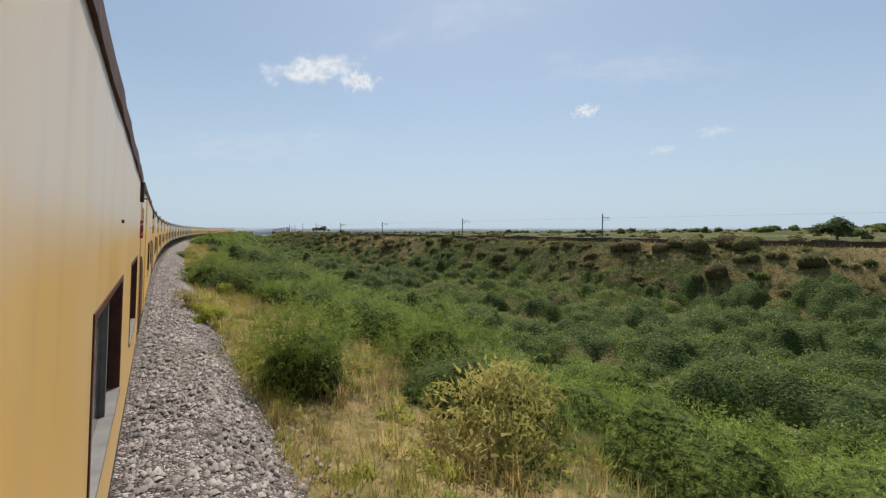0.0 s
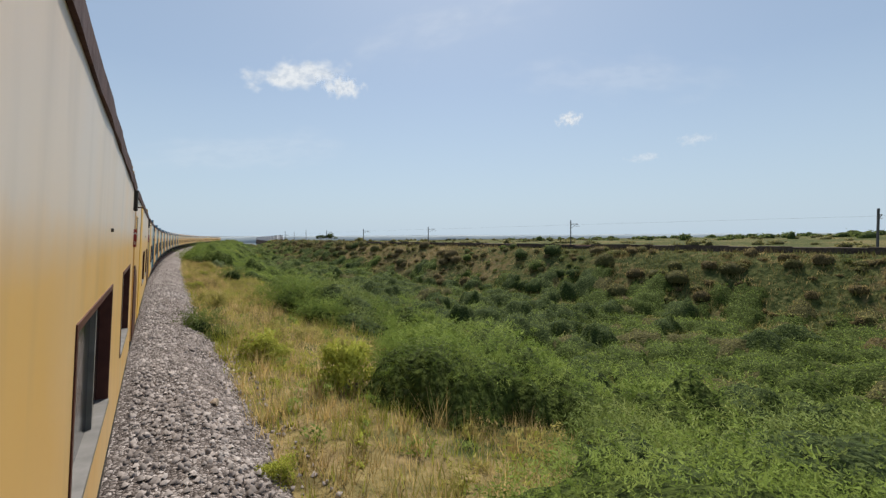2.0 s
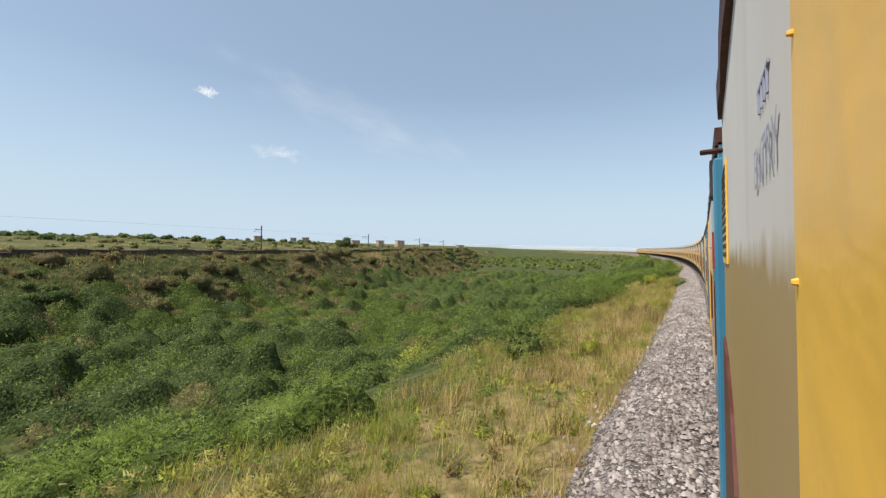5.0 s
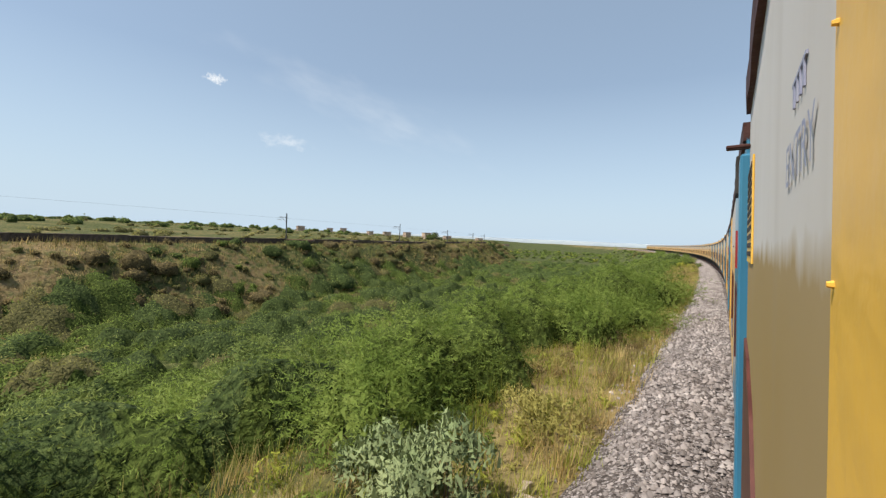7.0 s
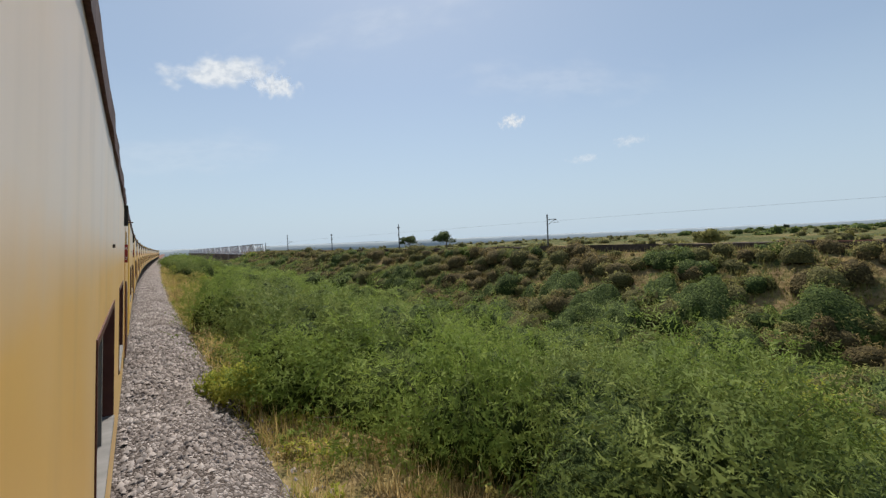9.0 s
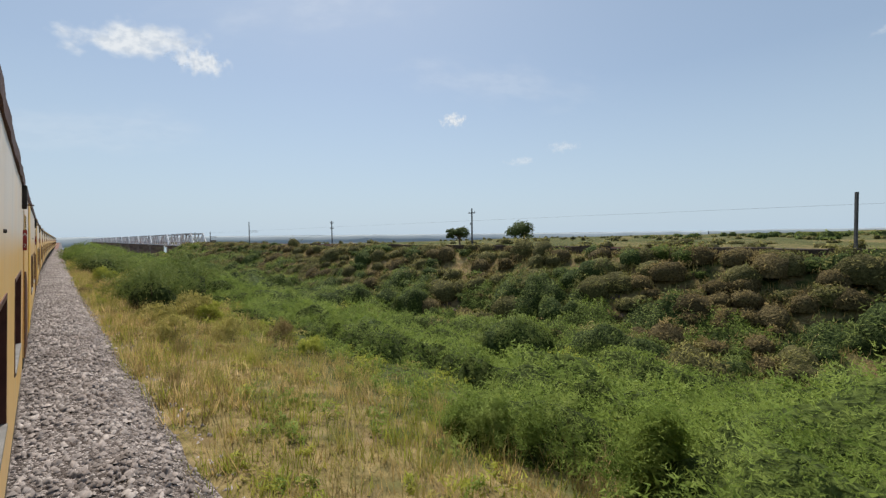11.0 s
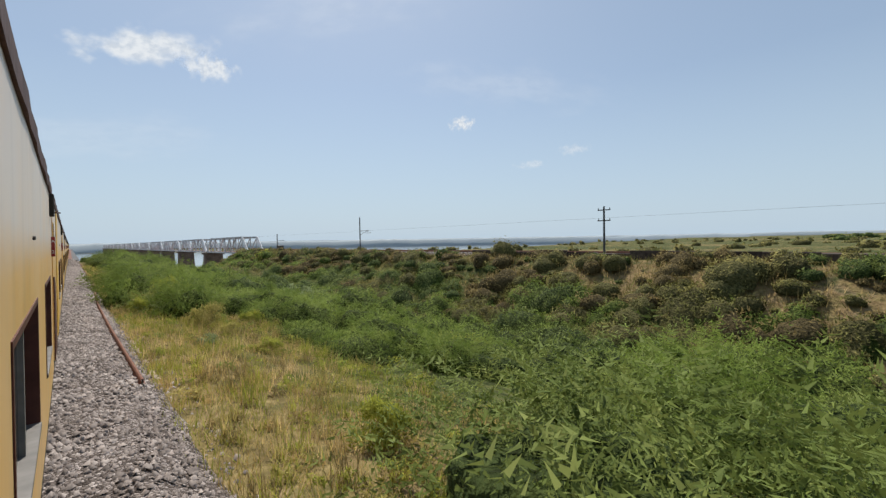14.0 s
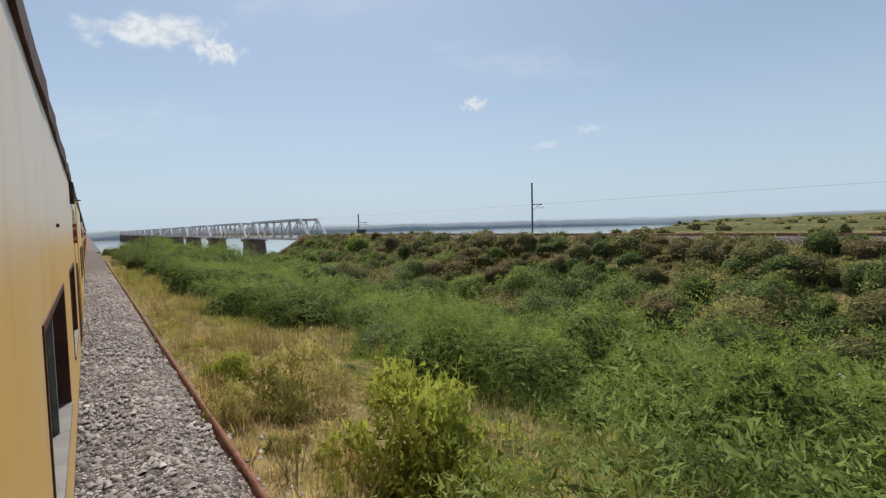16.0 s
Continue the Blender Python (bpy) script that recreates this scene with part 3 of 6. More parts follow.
def carriage(blue):
    c = thing("carriage", "cream and mustard railway carriage, end made blue to fit the backward view" if blue else "cream and mustard railway carriage standing on the track", "train carriage", "carriages of the train")
    cut = 3.9 if blue else Y1
    t = 0.05
    # side sheet with the window openings
    def side(y0, y1, mat, name):
        bm = bmesh.new()
        ys = sorted({y0, y1, *[v for w in WINDOWS for v in w if y0 < v < y1]})
        zs = [SOLE, WZ0, WZ1, 0.0, EAVE]
        grid = [[bm.verts.new((0, y, z)) for z in zs] for y in ys]
        faces = []
        for p in range(len(ys) - 1):
            for q in range(4):
                if q == 1 and any(w0 <= ys[p] and ys[p + 1] <= w1 for w0, w1 in WINDOWS):
                    continue
                faces.append(bm.faces.new((grid[p][q], grid[p + 1][q], grid[p + 1][q + 1], grid[p][q + 1])))
        res = bmesh.ops.extrude_face_region(bm, geom=faces)
        bmesh.ops.translate(bm, vec=(-t, 0, 0), verts=[g for g in res["geom"] if isinstance(g, bmesh.types.BMVert)])
        return part(name, bm, mat, c)
    edge = 4.6 if blue else Y1
    if blue:
        # rear sheet toned greyer and browner to fit the camera's backward view
        side(Y0, -0.4, GREY_BROWN, "dusty_side_sheet")
        side(-0.4, edge, TWO_TONE, "side_sheet")
    else:
        side(Y0, edge, TWO_TONE, "side_sheet")
    # blue end and proud corner stand for a blue coach in the backward view
    if blue:
        side(4.6, Y1, BLUE, "blue_side_sheet")
        part("pale_panel", boxed((0.0, 4.7, 0.03), (0.004, Y1 - 0.35, EAVE - 0.03)), PALE_BLUE, c, "pale blue upper panel")
        part("corner_pillar", boxed((-t, Y1 - 0.3, SOLE), (0.03, Y1 + 0.02, EAVE - 0.1), 0.012), BLUE, c, "blue corner strip set proud to fit the backward view")
    # roof shell
    bm = bmesh.new()
    prof = [(-0.04, EAVE + 0.02), (-0.20, EAVE + 0.22), (-0.5, EAVE + 0.45), (-1.0, EAVE + 0.64), (-1.63, EAVE + 0.69),
            (-2.26, EAVE + 0.64), (-2.81, EAVE + 0.48), (-3.06, EAVE + 0.22), (-3.22, EAVE + 0.02)]
    rows = [[bm.verts.new((x, y, z)) for x, z in prof] for y in (Y0, Y1)]
    for i in range(len(prof) - 1):
        bm.faces.new((rows[0][i], rows[0][i + 1], rows[1][i + 1], rows[1][i]))
    part("roof", bm, ROOF, c, "grey sheet roof")
    # ragged rain gutter
    bm = bmesh.new()
    r = random.Random(4)
    ys, y = [Y0], Y0
    while y < Y1 - 0.4:
        y += r.uniform(0.2, 0.5)
        ys.append(min(y, Y1))
    ys[-1] = Y1
    rings = []
    for y in ys:
        d, e = r.uniform(0, 0.02), r.uniform(0, 0.012)
        rings.append([bm.verts.new(q) for q in ((-0.05, y, EAVE - d), (0.012 + e, y, EAVE - d), (0.016 + e, y, EAVE + 0.10 - e), (-0.05, y, EAVE + 0.10 - e))])
    for p, q in zip(rings, rings[1:]):
        for w in range(4):
            bm.faces.new((p[w], p[(w + 1) % 4], q[(w + 1) % 4], q[w]))
    bm.faces.new(rings[0])
    bm.faces.new(rings[-1])
    part("gutter", bm, GUTTER, c, "dark maroon ragged rain gutter")
    # far side, ends, floor
    part("far_side", boxed((-3.26, Y0, SOLE), (-3.20, Y1, EAVE + 0.1)), MUSTARD, c)
    for y, mt in ((Y0, MUSTARD), (Y1, BLUE if blue else MUSTARD)):
        part("end_wall", boxed((-3.2, y - 0.03, SOLE), (-t, y + 0.03, EAVE + 0.4)), mt, c)
    part("vestibule", boxed((-2.2, Y1 + 0.03, SOLE + 0.1), (-1.05, Y1 + 0.5, EAVE - 0.1), 0.03), UNDER, c, "black rubber gangway")
    part("floor", boxed((-3.2, Y0, SOLE - 0.12), (-0.05, Y1, SOLE + 0.05)), UNDER, c)
    part("sole_bar", boxed((-0.10, Y0, SOLE - 0.16), (-0.01, Y1, SOLE)), UNDER, c)
    # windows
    for a, b in WINDOWS:
        w = part("window", boxed((-0.075, a, WZ0), (-0.062, b, WZ1)), GLASS, c, "dark tinted window pane")
        bm = bmesh.new()
        e = 0.035
        box(bm, (-0.062, a, WZ0), (0.006, a + e, WZ1))
        box(bm, (-0.062, b - e, WZ0), (0.006, b, WZ1))
        box(bm, (-0.062, a + e, WZ1 - e), (0.006, b - e, WZ1))
        part("window_frame", bm, MAROON, w, "dark maroon window frame")
        part("window_sill", boxed((-0.062, a + e, WZ0), (0.012, b - e, WZ0 + 0.03)), SILVER, w, "dull metal sill")
        part("sash_bar", boxed((-0.062, b - 0.62, WZ0 + 0.03), (-0.035, b - 0.57, WZ1 - e)), SILVER, w)
    # doorway panel with bolts
    door = part("door_panel", boxed((0.0, -0.40, SOLE + 0.02), (0.012, 0.55, EAVE - 0.02), 0.004), YELLOW, c, "bright yellow door panel")
    for yy, zz in ((-0.385, 0.16), (-0.385, -0.02), (-0.3, -0.45), (-0.27, -0.75), (-0.33, -0.9)):
        part("bolt", rod(bmesh.new(), (0.010, yy, zz), (0.016, yy, zz), 0.0035, 0.002, 6), YELLOW, door)
    lettering("entry_lettering", "ENTRY", 0.088, TEXT_BLUE, c, Matrix.Translation((0.003, -0.69, 0.125)) @ SIDE_FACE)
    bm = bmesh.new()
    for i in range(4):
        a = -0.75 + i * 0.032
        box(bm, (0.0005, a, 0.200), (0.003, a + 0.009, 0.232))
    box(bm, (0.0005, -0.76, 0.232), (0.003, -0.63, 0.237))
    part("lettering_bars", bm, TEXT_BLUE, c)
    # louvre by the carriage end
    lv = part("louvre_frame", boxed((0.0, -2.52, -0.05), (0.007, -2.0, 0.38), 0.002), YELLOW, c, "yellow louvre frame")
    for i in range(11):
        z = -0.02 + i * 0.036
        part("louvre_slat", boxed((0.006, -2.47, z), (0.010, -2.05, z + 0.02)), UNDER, lv)
    # proud plate added in place of the cut-away step recess
    bm = bmesh.new()
    pts = [(-2.58, SOLE), (-1.45, SOLE), (-1.45, -1.0), (-1.55, -0.75), (-1.8, -0.58), (-2.2, -0.46), (-2.58, -0.44)]
    lo = [bm.verts.new((0.0, y, z)) for y, z in pts]
    hi = [bm.verts.new((0.012, y, z)) for y, z in pts]
    bm.faces.new(lo)
    bm.faces.new(hi)
    for i in range(len(pts)):
        j = (i + 1) % len(pts)
        bm.faces.new((lo[i], lo[j], hi[j], hi[i]))
    part("end_plate", bm, MAROON, c, "dull maroon plate standing for the step recess")
    part("tail_lamp_bracket", boxed((0.0, -2.56, EAVE - 0.19), (0.10, -2.50, EAVE - 0.172), 0.005), GUTTER, c, "dark lamp bracket")
    b = part("coach_board", boxed((0.004, 7.50, -0.12), (0.042, 7.52, 0.14)), RED, c, "red coach board")
    face = Matrix(((1, 0, 0, 0), (0, 0, -1, 0), (0, 1, 0, 0), (0, 0, 0, 1)))
    lettering("board_lettering", "A", 0.06, WHITE, b, Matrix.Translation((0.023, 7.498, 0.08)) @ face)
    lettering("board_lettering", "2", 0.06, WHITE, b, Matrix.Translation((0.023, 7.498, -0.06)) @ face)
    part("vent_box", boxed((-0.01, 7.15, EAVE - 0.30), (0.045, 7.4, EAVE - 0.02), 0.01), UNDER, c, "dark vent box")
    bm = bmesh.new()
    rod(bm, (0, 3.6, 0.06), (0.015, 3.6, 0.06), 0.012)
    part("knob", bm, UNDER, c)
    # bogies
    for yb in (-0.6, 5.8):
        bg = part("bogie", boxed((-0.55, yb - 1.35, -2.72), (-0.40, yb + 1.35, -2.38), 0.03), UNDER, c, "dusty black bogie")
        for yw in (yb - 0.95, yb + 0.95):
            for xw in (-0.72, -2.54):
                bm = bmesh.new()
                rod(bm, (xw - 0.065, yw, -2.44), (xw + 0.065, yw, -2.44), 0.45, 0.45, 18)
                part("wheel", bm, UNDER, bg)
    part("battery_box", boxed((-1.2, 2.2, -2.6), (-0.35, 4.2, -2.08), 0.03), UNDER, c)
    return c


LEAN_S, LEAN_D = [-420, 80, 104, 160, 190, 300, 1500], [3.3, 3.3, 2.1, 2.1, 3.3, 0.6, 0.6]


def carriage_pose(k):
    s = SPEED * 0.5 * k
    p = place(s, -0.2, EYE)
    return pose(p.x, p.y, p.z, 0, float(np.interp(s, LEAN_S, LEAN_D)), -math.degrees(heading(s + 3.3)))


plain, painted = carriage(False), carriage(True)
plain.matrix_world, painted.matrix_world = carriage_pose(-1), carriage_pose(10)
for k in range(-22, 42):
    if k in (-1, 10):
        continue
    copy_thing(painted if 6 <= k <= 14 else plain, carriage_pose(k))

# ------------------------------------------------------------------ the other line: parapet, track, masts
wall = thing("parapet_wall", "low dark stone parapet along the other railway line, face shade painted in", "wall")
r = random.Random(5)
s = -150.0
shared = []
for v in range(5):
    bm = boxed((-0.25, -2.0, -0.45), (0.25, 1.985, 0.75 + r.uniform(-0.07, 0.1)), 0.04)
    for vert in bm.verts:
        vert.co += Vec((r.uniform(-0.04, 0.04), 0, r.uniform(-0.04, 0.04)))
    shared.append(part("wall_block", bm, WALLSTONE, wall))
first = list(shared)
while s < 352:
    u = float(far_u(s)) - 2.3
    ob = shared.pop() if shared else new("wall_block", r.choice(first).data)
    ob.parent = wall
    p, q = place(s - 2, float(far_u(s - 2)) - 2.3), place(s + 2, float(far_u(s + 2)) - 2.3)
    d = q - p
    gap = r.random() < 0.08
    if not gap:
        ob.matrix_local = Matrix.Translation((p + q) / 2 + Vec((0, 0, 0.72 + r.uniform(-0.04, 0.04)))) @ pose(0, 0, 0, 0, 0, -math.degrees(math.atan2(d.x, d.y)))
    else:
        ob.matrix_local = Matrix.Translation((p + q) / 2 + Vec((0, 0, 0.50))) @ pose(0, 0, 0, 0, 0, -math.degrees(math.atan2(d.x, d.y)))
    s += 4.0


def far_strip(name, mat, lo, hi, offs):
    ss = np.arange(lo, hi, 4.0)
    vs = []
    for du, z in offs:
        x, y = places(ss, far_u(ss) + du)
        vs.append(np.stack([x, y, np.full(len(ss), z)], -1))
    k = len(offs)
    v = np.stack(vs, 1).reshape(-1, 3)
    i = np.arange(len(ss) - 1)[:, None] * k + np.arange(k - 1)[None]
    return new(name, mesh_data(name, v, np.stack([i, i + 1, i + k + 1, i + k], -1).reshape(-1, 4), mat))


tagged(far_strip("track_bed", BALLAST_BED, -300, 462, [(-1.9, 0.5), (-1.6, 1.05), (3.8, 1.05), (4.6, 0.4)]), "pale stone bed of the other line", "track bed", kind="structure")
for du in (1.0, 2.7):
    tagged(far_strip("rail", RUST, -300, 1000, [(du - 0.04, 1.06), (du - 0.04, 1.3), (du + 0.04, 1.3), (du + 0.04, 1.06)]), "rusty running rail of the other line", "rail", kind="structure")


def mast(s, height, kind, arms=((-0.45, -0.8, 0.8), (-1.75, -0.8, 0.8))):
    p = place(s, float(far_u(s)) - 0.6, 0.6)
    c = thing("electric_mast" if kind != "pole" else "telegraph_pole", "slim grey railway mast with bracket arm" if kind != "pole" else ("dark pole with two short cross arms" if arms[1][2] > 0.5 else "dark pole with one cross arm and a stub"), "mast", "masts of the other line", pose(p.x, p.y, p.z, 0, 0, -math.degrees(heading(s))))
    bm = bmesh.new()
    if kind == "pole":
        rod(bm, (0, 0, 0), (0, 0, height), 0.15, 0.11, 8)
        part("post", bm, STEEL, c)
        for z, y0, y1 in arms:
            z += height
            part("cross_arm", boxed((-0.06, y0, z - 0.06), (0.06, y1, z + 0.06)), STEEL, c)
            for x in (y0 + 0.08, y1 - 0.08):
                bm = bmesh.new()
                rod(bm, (0, x, z), (0, x, z + 0.28), 0.06, 0.04)
                part("insulator", bm, STEEL, c)
        return c
    beam(bm, (0, 0, 0), (0, 0, height), 0.2)
    part("post", bm, STEEL, c)
    part("foot", boxed((-0.3, -0.3, -0.5), (0.3, 0.3, 0.12), 0.03), CONCRETE, c)
    za = height * (0.62 if kind == "tall" else 0.86)
    for a, b, w in (((0, 0, za), (2.2, 0, za + 0.1), 0.07), ((0, 0, za - 0.9), (1.7, 0, za - 0.05), 0.055), ((1.5, 0, za - 0.5), (2.9, 0, za - 0.35), 0.05)):
        bm = beam(bmesh.new(), a, b, w)
        part("bracket_arm", bm, STEEL, c)
    for x in (0.3, 1.9):
        bm = rod(bmesh.new(), (x, 0, za - 0.02), (x + 0.3, 0, za + 0.02), 0.08, 0.06)
        part("insulator", bm, STEEL, c)
    return c


for s, h, k in ((-90, 5.6, "plain"), (-42, 5.6, "plain"), (8, 5.6, "plain"), (55.4, 5.9, "plain"), (102.4, 5.9, "plain"), (155.8, 5.7, "plain"), (200, 5.8, "plain"), (242.2, 6.0, "plain"),
                (331.9, 6.3, "pole"), (387.6, 7.9, "tall"), (436.7, 5.4, "tall")):
    mast(s, h, k)
mast(287.6, 6.9, "pole", ((-0.75, -0.72, 0.72), (-2.6, -0.05, 0.42)))
# overhead wires of the other line
for zz, rr in ((5.6, 0.009),):
    cu = bpy.data.curves.new("overhead_wire", "CURVE")
    cu.dimensions, cu.bevel_depth, cu.bevel_resolution = "3D", rr, 1
    sp = cu.splines.new("POLY")
    ss = np.arange(-150, 600, 5.0)
    sp.points.add(len(ss) - 1)
    for pt, q in zip(sp.points, ss):
        w = place(q, float(far_u(q)) + 1.9, zz)
        pt.co = (*w, 1)
    cu.materials.append(STEEL)
    tagged(new("overhead_wire", cu), "thin dark wire strung above the other line", "wire")

# trackside cabinet near the bridge
p = place(438, 49.0, 0.6)
cb = thing("relay_cabinet", "small dark trackside relay cabinet", "cabinet", m=pose(p.x, p.y, p.z, 0, 0, -12))
part("body", boxed((-0.9, -0.6, 0), (0.9, 0.6, 1.7), 0.03), STEEL, cb)
part("roof", boxed((-1.05, -0.75, 1.7), (1.05, 0.75, 1.85), 0.02), CONCRETE, cb)


# ------------------------------------------------------------------ truss bridge
SPAN, TRUSS_H, DECK = 61.0, 6.4, -0.55


def truss_span(m):
    c = thing("truss_span", "silver painted steel truss span of the railway bridge", "bridge span", "spans of the truss bridge", m)
    n = 8
    dy = (SPAN - 1.2) / n
    for x in (-2.6, 2.6):
        part("bottom_chord", boxed((x - 0.25, 0, 0), (x + 0.25, SPAN - 1.2, 0.6)), SILVER_PAINT, c)
        part("top_chord", boxed((x - 0.27, dy, TRUSS_H - 0.5), (x + 0.27, SPAN - 1.2 - dy, TRUSS_H)), SILVER_PAINT, c)
        for a, b in ((0.2, dy), (SPAN - 1.4, SPAN - 1.2 - dy)):
            part("end_post", beam(bmesh.new(), (x, a, 0.2), (x, b, TRUSS_H - 0.2), 0.66), SUNLIT_POST, c, "inclined end post, painted bright for sunlight")
        for i in range(1, n):
            part("vertical", boxed((x - 0.13, i * dy - 0.14, 0.6), (x + 0.13, i * dy + 0.14, TRUSS_H - 0.5)), SILVER_PAINT, c)
        for i in range(1, n - 1):
            a, b = (i, i + 1) if i < n / 2 else (i + 1, i)
            part("diagonal", beam(bmesh.new(), (x, a * dy, TRUSS_H - 0.4), (x, b * dy, 0.4), 0.26), SILVER_PAINT, c)
    for i in range(1, n):
        part("sway_brace", boxed((-2.4, i * dy - 0.12, TRUSS_H - 0.75), (2.4, i * dy + 0.12, TRUSS_H - 0.1)), SILVER_PAINT, c)
    part("deck", boxed((-2.3, 0, 0.15), (2.3, SPAN - 1.2, 0.55)), RUST, c)
    return c


BR_S, BR_U = 462.0, 49.5


def bridge_pose(i, z=DECK):
    p = place(BR_S + SPAN * i, BR_U, z)
    return pose(p.x, p.y, p.z, 0, 0, -math.degrees(heading(500)))


span = truss_span(bridge_pose(0))
for i in range(1, 14):
    copy_thing(span, bridge_pose(i))


def pier(m, mat=MASONRY, half=4.4):
    c = thing("bridge_pier", "brown stone masonry bridge pier standing in the river", "bridge pier", "piers of the truss bridge", m)
    bm = bmesh.new()
    for z0, z1, w0, w1 in ((-14.0, -0.9, 1.0, 0.82),):
        box(bm, (-half, -2.3, z0), (half, 2.3, z1))
        for v in bm.verts:
            if v.co.z > -2:
                v.co.x *= w1
                v.co.y *= w1
    part("shaft", bm, mat, c)
    part("cap", boxed((-half, -2.2, -0.95), (half, 2.2, -0.02), 0.1), mat, c)
    return c


first_pier = pier(bridge_pose(0, DECK - 0.02) @ Matrix.Translation((0, -0.6, 0)))
for i in range(1, 15):
    copy_thing(first_pier, bridge_pose(i, DECK - 0.02) @ Matrix.Translation((0, -0.6, 0)))

# own line's girder bridge
own = thing("girder_bridge", "dark plate girder bridge carrying the train's line", "bridge")
p = place(446, -1.85, 0)
own.matrix_world = pose(p.x, p.y, 0, 0, 0, -math.degrees(heading(500)))
for x in (-2.4, 2.0):
    part("girder", boxed((x - 0.2, 0, -1.9), (x + 0.2, 640, -0.25)), RUST, own)
part("deck", boxed((-2.2, 0, -0.6), (1.8, 640, -0.12)), RUST, own)
part("walkway", boxed((2.2, 0, -0.35), (3.5, 640, -0.2)), STEEL, own)
for i in range(0, 11):
    part("pier", boxed((-3.2, i * 60 - 1.4, -14), (3.2, i * 60 + 1.4, -1.9), 0.1), MASONRY, own)

# ------------------------------------------------------------------ old rail and debris beside the ballast
ss = np.arange(320.4, 424, 2.0)
uu = np.interp(ss, [320, 329, 338, 357, 424], [1.24, 1.13, 1.10, 1.5, 1.55])
zz = np.interp(uu, [0.75, 1.25, 1.75], [-0.16, -0.44, -0.78])
vs = []
for du, dz in ((-0.065, 0.0), (-0.02, 0.03), (-0.03, 0.13), (0.03, 0.13), (0.02, 0.03), (0.065, 0.0)):
    x, y = places(ss, uu + du)
    vs.append(np.stack([x, y, zz + 0.03 + dz], -1))
v = np.stack(vs, 1).reshape(-1, 3)
i = np.arange(len(ss) - 1)[:, None] * 6 + np.arange(5)[None]
tagged(new("old_rail", mesh_data("old_rail", v, np.stack([i, i + 1, i + 7, i + 6], -1).reshape(-1, 4), RUST)), "rusty old rail lying along the ballast edge", "rail")


def rock(name, label, s, u, size, mat, seed, flat=0.55):
    r = np.random.RandomState(seed)
    bm = bmesh.new()
    bmesh.ops.create_icosphere(bm, subdivisions=2, radius=1)
    k = r.normal(size=(8, 3))
    k /= np.linalg.norm(k, axis=1, keepdims=True)
    for v in bm.verts:
        p = np.array(v.co)
        for q in k:
            d = p @ q
            if d > 0.5:
                p = p - q * (d - 0.5)
        v.co = Vec(p * np.array([1.0, 0.75, flat]) * size)
    p = place(s, u)
    z = float(np.interp(u, [0.35, 0.75, 1.25, 1.75, 2.2], [-0.10, -0.16, -0.46, -0.78, -0.76]))
    ob = part(name, bm, mat)
    ob.matrix_world = pose(p.x, p.y, z + size * flat * 0.55, 0, 0, r.uniform(0, 360))
    return tagged(ob, label, "rock", "rubble beside the ballast")


seed = 0
for s, u, size in ((114.3, 2.1, 0.24), (115.4, 2.3, 0.2), (113.6, 1.9, 0.16), (128.8, 1.95, 0.34), (130.0, 1.75, 0.36), (130.7, 1.7, 0.26), (133.0, 1.85, 0.28), (131.8, 1.9, 0.22),
                   (148.6, 2.0, 0.24), (148.2, 2.2, 0.2), (157.3, 2.0, 0.26), (154.3, 1.8, 0.3), (154.9, 1.7, 0.22), (158.6, 1.85, 0.24), (159.0, 2.1, 0.22), (156.1, 1.8, 0.2), (153.5, 1.9, 0.24), (47.3, 1.35, 0.13), (53.1, 0.95, 0.2), (227.6, 1.3, 0.12)):
    seed += 1
    rock("rock", "pale broken stone slab beside the ballast", s, u, size, SLAB, seed)
for s, u, size in ((281.95, 1.9, 0.30), (281.5, 2.15, 0.24), (282.3, 2.15, 0.16)):
    seed += 1
    rock("brick_lump", "broken lump of red brickwork beside the ballast", s, u, size, BRICK_RED, seed, 0.7)
for s in (322.5, 324.4, 326.3, 328.2):
    p = place(s, 1.72, -0.80)
    ob = part("kerb_block", boxed((-0.08, -0.6, -0.12), (0.08, 0.6, 0.05), 0.02), SLAB)
    ob.matrix_world = pose(p.x, p.y, p.z, 0, 0, -math.degrees(heading(s)) + 2)
    tagged(ob, "pale weathered concrete kerb block", "kerb", "kerb blocks by the old rail")

# ------------------------------------------------------------------ plants
def unit(v):
    return v / (np.linalg.norm(v, axis=1, keepdims=True) + 1e-9)


def facing(corners, out):
    """Leaf corners turned to face out of the crown, with the normal that the crown's round form gives them."""
    t = corners.reshape(-1, 3, 3)
    face = np.cross(t[:, 1] - t[:, 0], t[:, 2] - t[:, 0])
    back = (face * out).sum(1) < 0
    t[back] = t[back][:, [0, 2, 1]]
    face = unit(np.where(back[:, None], -face, face))
    n = unit(0.70 * out + 0.42 * face + np.array([0, 0, 0.22]))
    return np.concatenate([t.reshape(-1, 3), np.repeat(n, 3, 0)], 1)


def leaf_tris(centre, out, size_l, size_w, rnd, flat):
    """Pointed leaflets. flat: the share that lies along the crown's surface, the rest stands out of it."""
    n = len(centre)
    lies = (rnd.rand(n) < flat)[:, None]
    jit = rnd.normal(size=(n, 3))
    over = unit(np.cross(out, jit) + 0.25 * rnd.normal(size=(n, 3)))
    stand = unit(out * 0.8 + 0.55 * jit + np.array([0, 0, -0.15]))
    along = np.where(lies, over, stand)
    side = unit(np.where(lies, np.cross(out, over), np.cross(stand, rnd.normal(size=(n, 3)))))
    p, q = along * size_l[:, None] * 0.5, side * size_w[:, None] * 0.5
    return facing(np.stack([centre - p + q, centre - p - q, centre + p], 1), out)


